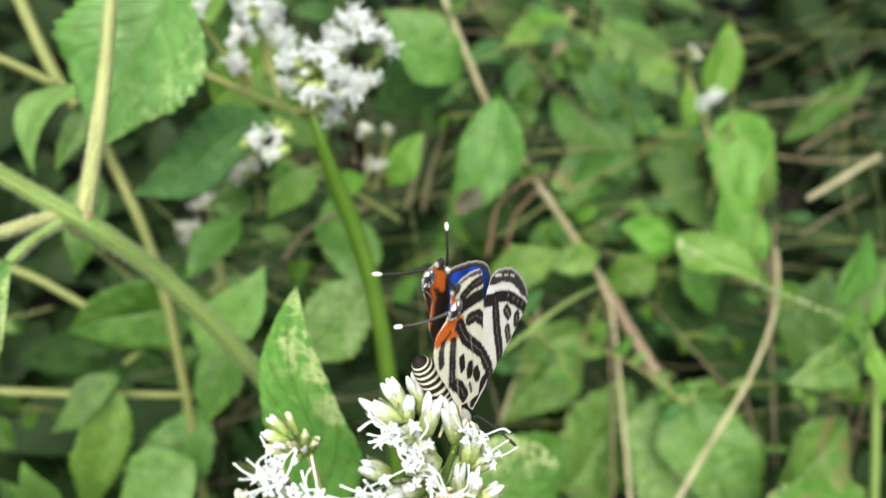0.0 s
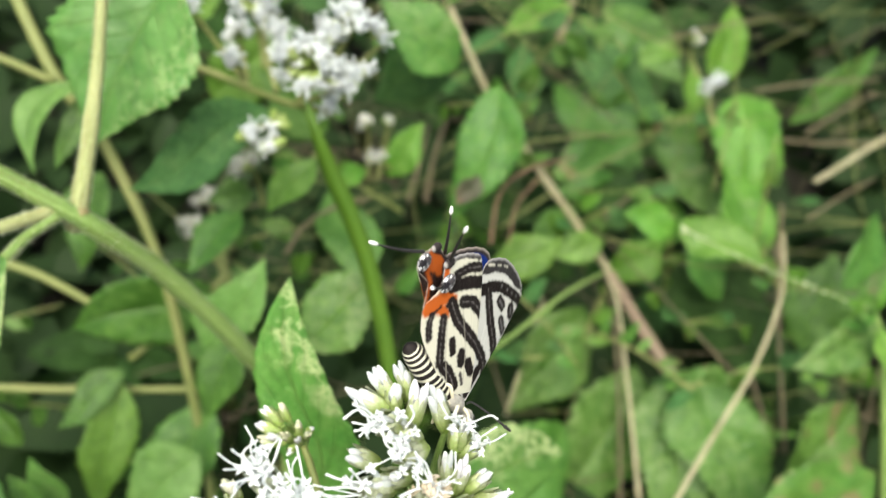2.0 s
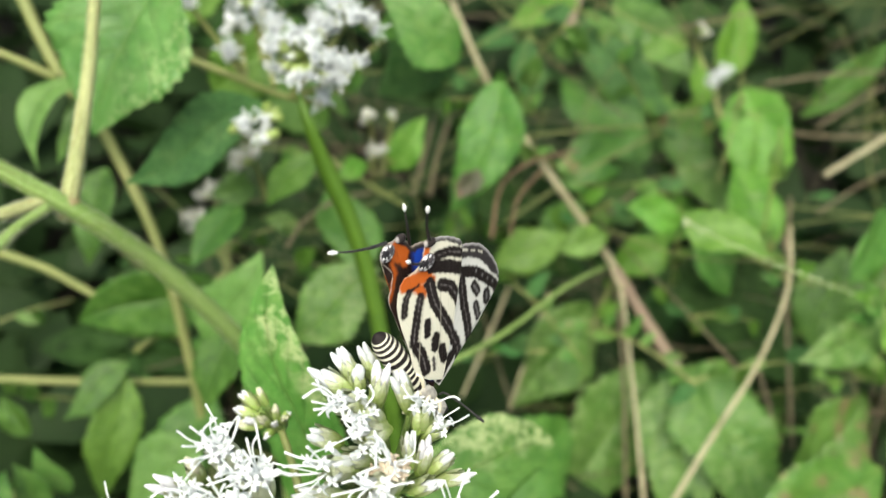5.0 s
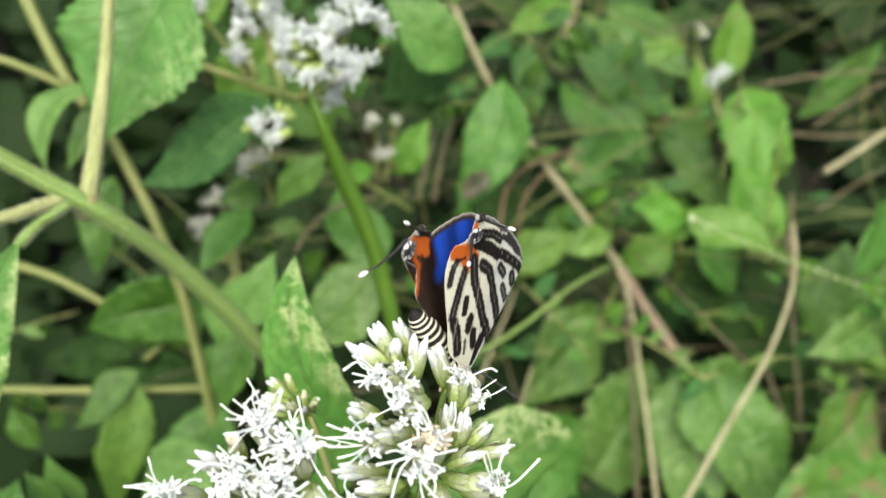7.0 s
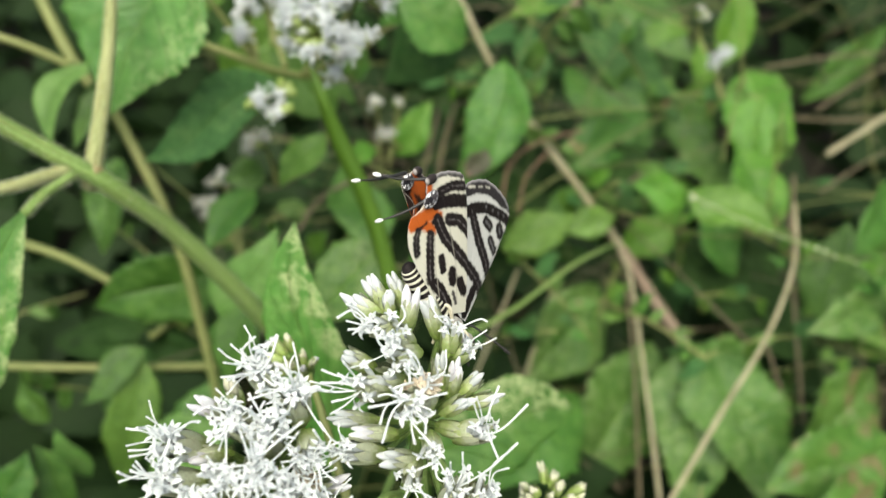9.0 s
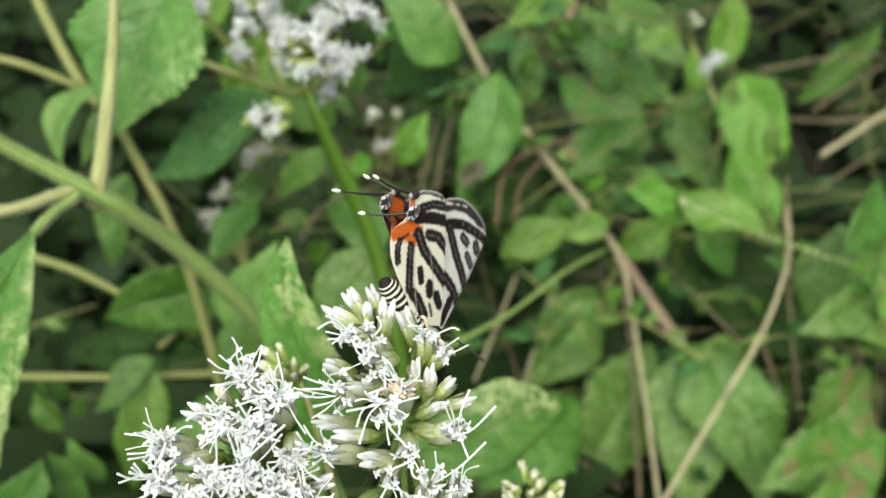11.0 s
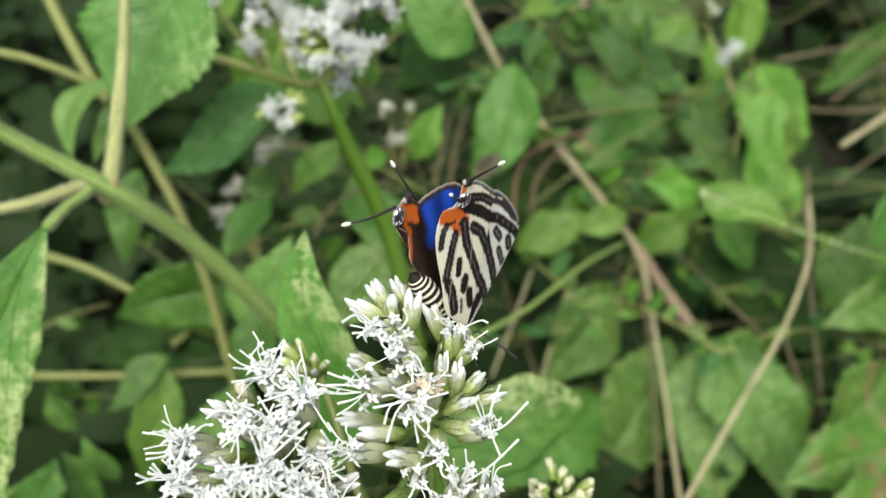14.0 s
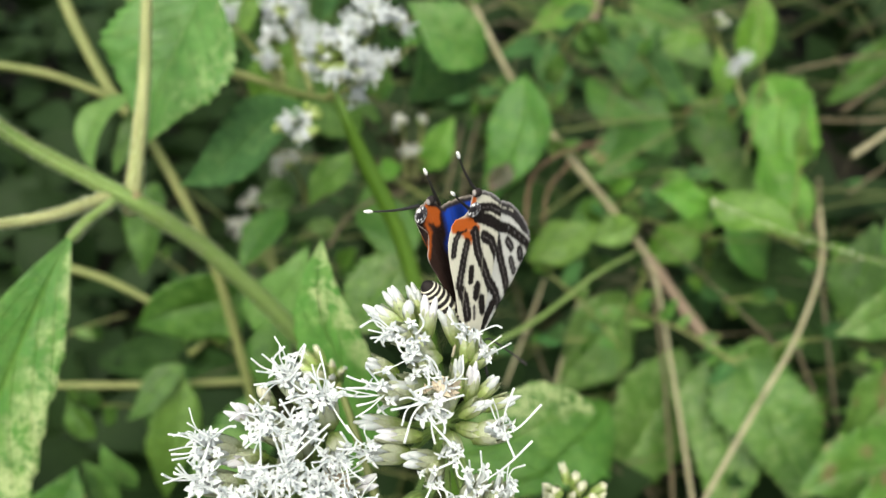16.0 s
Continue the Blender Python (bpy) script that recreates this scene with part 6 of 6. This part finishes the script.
# ---- what moves: the butterfly shuffles on the florets and saws its hindwings ----
def motions():
    shuffle = [
        (0.0, -1.98, 1.29, 1.41),
        (1.5, -1.69, 1.43, 1.63),
        (3.5, -0.86, 1.03, 1.25),
        (7.0, -0.63, 0.48, 0.58),
        (9.0, -0.59, 0.43, 0.52),
        (12.5, -0.45, 0.15, 0.18),
        (14.0, -0.00, -0.00, -0.00),
        (16.0, -0.47, -0.14, -0.17),
    ]
    walk(BUTTERFLY, [(t, Matrix.Translation((x * 0.001, y * 0.001, z * 0.001)) @ BODY) for t, x, y, z in shuffle])
    # tails: seconds, and the way each points in its wing's own axes
    for ob, root, rows in (
        (TAIL_FAR_LOW, (-13.14, -0.17, 14.82), [(0.0, -0.89, 0.33, -0.30), (0.5, -0.93, 0.33, -0.16), (1.0, -0.95, 0.29, -0.12), (1.5, -0.95, 0.29, -0.12), (2.0, -0.94, 0.30, -0.13), (2.5, -0.94, 0.30, -0.15), (3.0, -0.94, 0.28, -0.21), (3.5, -0.93, 0.30, -0.21), (4.0, -0.90, 0.34, -0.27), (5.0, -0.87, 0.31, -0.38), (5.7, -0.84, 0.29, -0.46), (6.5, -0.80, 0.26, -0.54), (7.0, -0.82, 0.17, -0.55), (7.5, -0.85, 0.35, -0.39), (8.0, -0.73, 0.40, -0.55), (8.5, -0.79, 0.42, -0.44), (9.0, -0.84, 0.39, -0.39), (10.0, -0.88, 0.37, -0.31), (10.7, -0.90, 0.35, -0.25), (11.5, -0.93, 0.33, -0.19), (12.0, -0.79, 0.26, -0.55), (12.5, -0.68, 0.41, -0.61), (13.0, -0.85, -0.36, -0.40), (13.5, -0.85, 0.32, -0.42), (14.0, -0.90, 0.34, -0.29), (14.5, -0.91, 0.35, -0.21), (15.0, -0.93, 0.37, -0.08), (15.5, -0.93, 0.35, -0.09), (16.0, -0.89, 0.40, -0.23)]),
        (TAIL_FAR_HIGH, (-8.57, -0.17, 15.75), [(0.0, -0.71, -0.24, 0.66), (0.5, -0.72, -0.29, 0.63), (1.0, -0.68, -0.33, 0.65), (1.5, -0.63, -0.26, 0.74), (2.0, -0.64, -0.33, 0.69), (2.5, -0.70, -0.43, 0.58), (3.0, -0.72, -0.40, 0.57), (3.5, -0.78, -0.33, 0.53), (4.0, -0.84, -0.33, 0.43), (5.0, -0.80, -0.29, 0.52), (5.7, -0.77, -0.26, 0.59), (6.5, -0.72, -0.22, 0.66), (7.0, -0.98, -0.15, 0.14), (7.5, -0.96, 0.16, 0.25), (8.0, -0.99, 0.12, -0.07), (8.5, -0.99, 0.14, -0.02), (9.0, -0.60, 0.80, -0.01), (10.0, -0.76, 0.64, 0.11), (10.7, -0.85, 0.49, 0.19), (11.5, -0.91, 0.32, 0.27), (12.0, -0.91, 0.42, -0.08), (12.5, -0.99, 0.10, -0.12), (13.0, -0.61, 0.78, 0.12), (13.5, -0.94, 0.05, 0.34), (14.0, -0.74, 0.02, 0.68), (14.5, -0.71, -0.04, 0.71), (15.0, -0.79, -0.04, 0.61), (15.5, -0.58, -0.22, 0.78), (16.0, -0.84, -0.19, 0.51)]),
        (TAIL_NEAR_HIGH, (-11.05, -0.18, 15.45), [(0.0, -0.82, -0.24, 0.51), (0.5, -0.82, -0.24, 0.51), (1.0, -0.60, -0.55, 0.58), (1.5, -0.55, -0.58, 0.61), (2.0, -0.53, -0.55, 0.65), (2.5, -0.76, -0.21, 0.61), (3.0, -0.79, -0.16, 0.59), (3.5, -0.86, 0.01, 0.51), (4.0, -0.85, 0.08, 0.53), (5.0, -0.79, -0.38, 0.48), (5.7, -0.61, -0.70, 0.37), (6.5, -0.36, -0.91, 0.21), (7.0, -0.32, -0.92, -0.22), (7.5, -0.94, 0.32, 0.12), (8.0, -0.85, 0.52, -0.01), (8.5, -0.71, 0.69, -0.14), (9.0, -0.78, 0.61, -0.10), (10.0, -0.91, 0.42, -0.03), (10.7, -0.96, 0.27, 0.03), (11.5, -0.99, 0.09, 0.09), (12.0, -0.98, 0.12, -0.17), (12.5, -0.94, 0.34, 0.08), (13.0, -0.83, -0.38, 0.41), (13.5, -0.22, -0.97, 0.07), (14.0, -0.37, -0.87, 0.33), (14.5, -0.87, -0.29, 0.40), (15.0, -0.95, 0.01, 0.30), (15.5, -0.89, -0.15, 0.43), (16.0, -0.94, 0.02, 0.35)]),
        (TAIL_NEAR_LOW, (-11.30, -0.18, 12.90), [(0.0, -0.61, 0.70, -0.37), (0.5, -0.93, -0.08, -0.36), (1.0, -0.90, -0.31, -0.31), (1.5, -0.91, -0.39, -0.17), (2.0, -0.89, -0.46, -0.02), (2.5, -0.90, -0.42, 0.07), (3.0, -0.91, -0.40, 0.08), (3.5, -0.96, -0.28, -0.04), (4.0, -0.97, -0.25, -0.04), (5.0, -0.90, -0.43, -0.07), (5.7, -0.83, -0.55, -0.10), (6.5, -0.73, -0.67, -0.12), (7.0, -0.47, -0.51, -0.72), (7.5, -0.56, -0.04, -0.83), (8.0, -0.51, 0.45, -0.73), (8.5, -0.65, 0.54, -0.53), (9.0, -0.60, 0.59, -0.54), (10.0, -0.65, 0.64, -0.40), (10.7, -0.68, 0.68, -0.29), (11.5, -0.69, 0.70, -0.17), (12.0, -0.67, -0.01, -0.75), (12.5, -0.68, -0.08, -0.73), (13.0, -0.70, -0.42, -0.58), (13.5, -0.81, -0.36, -0.45), (14.0, -0.87, -0.44, -0.22), (14.5, -0.91, -0.39, -0.11), (15.0, -0.99, -0.09, -0.09), (15.5, -0.95, -0.17, 0.25), (16.0, -0.98, -0.20, -0.08)]),
    ):
        rest = Vector(rows[REST][1:])
        walk(ob, [(t, Matrix.Translation(Vector(root) * 0.001) @ rest.rotation_difference(Vector(w)).to_matrix().to_4x4()) for t, *w in rows])
    # seconds; swing, spread and twist in degrees, and the slip of the hinge in millimetres along and up
    near = [
        (0.0, -28.4, 8.9, 4.9, 1.7, 2.5), (0.5, -23.2, 9.3, -1.4, 2.1, 2.0), (1.0, -18.7, 8.7, -2.8, 2.1, 1.5), (1.5, -17.4, 8.7, -3.4, 2.3, 1.4),
        (2.0, -16.3, 8.7, -3.8, 2.1, 1.1), (2.5, -15.2, 9.5, -3.5, 2.1, 1.0), (3.0, -14.8, 9.8, -3.4, 2.0, 1.1), (3.5, -14.7, 9.5, -3.2, 1.8, 1.3),
        (4.0, -14.1, 8.6, -3.6, 1.9, 1.5), (6.5, 0.6, 9.7, 0.3, 0.9, 0.6), (7.0, 3.2, 8.0, 1.0, 0.3, -0.2), (7.5, -3.3, 6.4, -2.0, 0.6, 0.7),
        (8.0, -12.5, 15.7, -2.8, 0.9, 0.6), (8.5, -25.7, 5.3, -1.3, 0.6, 1.9), (9.0, -17.8, 5.5, -4.6, 0.9, 1.2), (11.5, -7.9, 3.7, -3.7, 0.9, 0.6),
        (12.0, -6.4, 5.4, -2.7, 1.2, 0.5), (12.5, -5.2, 10.2, -1.6, 0.9, 0.5), (13.0, -1.4, 10.9, -0.4, 0.1, 0.3), (13.5, 0.0, 7.8, 0.9, -0.2, 0.1),
        (14.0, 0.1, 8.2, 0.3, -0.0, 0.1), (14.5, 0.5, 7.7, -0.4, -0.0, 0.0), (15.0, 0.4, 6.7, -0.6, -0.0, 0.0), (15.5, 0.4, 6.2, -0.3, 0.2, 0.2),
        (16.0, 0.8, 5.9, 0.2, 0.5, 0.3),
    ]
    fore = [
        (0.0, 2.3, 5.7, 1.4, 0.8, 0.6), (0.5, 1.2, 6.2, 0.6, 1.1, 0.2), (1.0, 4.1, 5.6, 0.0, 1.2, 0.6), (1.5, 4.9, 5.6, 0.7, 1.1, 0.4),
        (2.0, 5.1, 5.5, 1.4, 1.0, 0.1), (2.5, 5.0, 6.4, 0.5, 1.0, 0.1), (3.0, 4.6, 6.6, 0.9, 1.0, 0.1), (3.5, 4.1, 6.3, 1.1, 0.9, 0.3),
        (4.0, 4.5, 5.4, 1.0, 0.9, 0.6), (6.5, 3.2, 6.5, 2.2, 0.7, 0.9), (7.0, 3.4, 4.6, 2.1, 0.5, 0.2), (7.5, 1.4, 3.1, 1.4, 0.3, 0.8),
        (8.0, -15.0, 11.9, 2.6, -1.0, 0.9), (8.5, -3.0, 2.0, -0.1, 0.4, 0.6), (9.0, -1.2, 2.2, -0.2, 0.7, 0.3), (11.5, 6.3, 0.5, -0.7, 0.8, 0.8),
        (12.0, 7.5, 2.3, -0.2, 1.1, 0.7), (12.5, -2.3, 6.9, 0.8, 0.5, 0.9), (13.0, 1.3, 7.5, 3.1, -0.4, 0.5), (13.5, 2.4, 4.4, 2.2, -0.0, 0.4),
        (14.0, 4.3, 4.8, 1.7, -0.1, 0.4), (14.5, 3.8, 4.3, 1.6, -0.0, 0.2), (15.0, 4.9, 3.3, 1.3, -0.1, 0.3), (15.5, 5.7, 2.9, -0.2, 0.2, 0.6),
        (16.0, 7.0, 2.7, 0.2, 0.6, 0.8),
    ]
    # the far hindwing: seconds, swing, spread
    far = [
        (0.0, -9.2, 3.8), (0.5, -7.4, 3.4), (1.0, -8.2, 2.0), (1.5, -8.2, -0.0), (2.0, -7.4, 0.6), (2.5, -7.8, -0.6), (3.0, -6.4, 1.4),
        (3.5, -7.2, 1.0), (4.0, -5.2, 2.8), (6.5, -18.4, 1.0), (7.0, -20.4, 0.8), (7.5, -15.8, 4.6), (8.0, -12.6, 8.0), (8.5, -7.6, 9.0),
        (9.0, -6.4, 9.4), (11.5, -5.8, 6.0), (12.0, -6.0, 2.8), (12.5, -11.8, 9.0), (13.0, -26.6, 6.2), (13.5, -24.4, 7.8), (14.0, -21.0, 6.6),
        (14.5, -20.6, 5.6), (15.0, -20.2, 6.0), (15.5, -18.0, 5.0), (16.0, -14.0, 4.8),
    ]

    def hinge(y, swing, spread, twist=0, along=0, up=0):
        return pose(along * 0.001, y, up * 0.001, spread, 0, 0) @ pose(0, 0, 0, 0, swing, 0) @ pose(0, 0, 0, 0, 0, twist)

    walk(HIND_R, [(t, hinge(-0.0006, *v)) for t, *v in near])
    walk(HIND_L, [(t, hinge(0.0006, swing, -spread)) for t, swing, spread in far])
    walk(FORE_R, [(t, hinge(-0.0002, *v)) for t, *v in fore])
    walk(FORE_L, [(t, hinge(0.0002, max(v[0], -7.0), -(spread + 2.5))) for (t, *v), (_, _, spread) in zip(fore, far)])


motions()
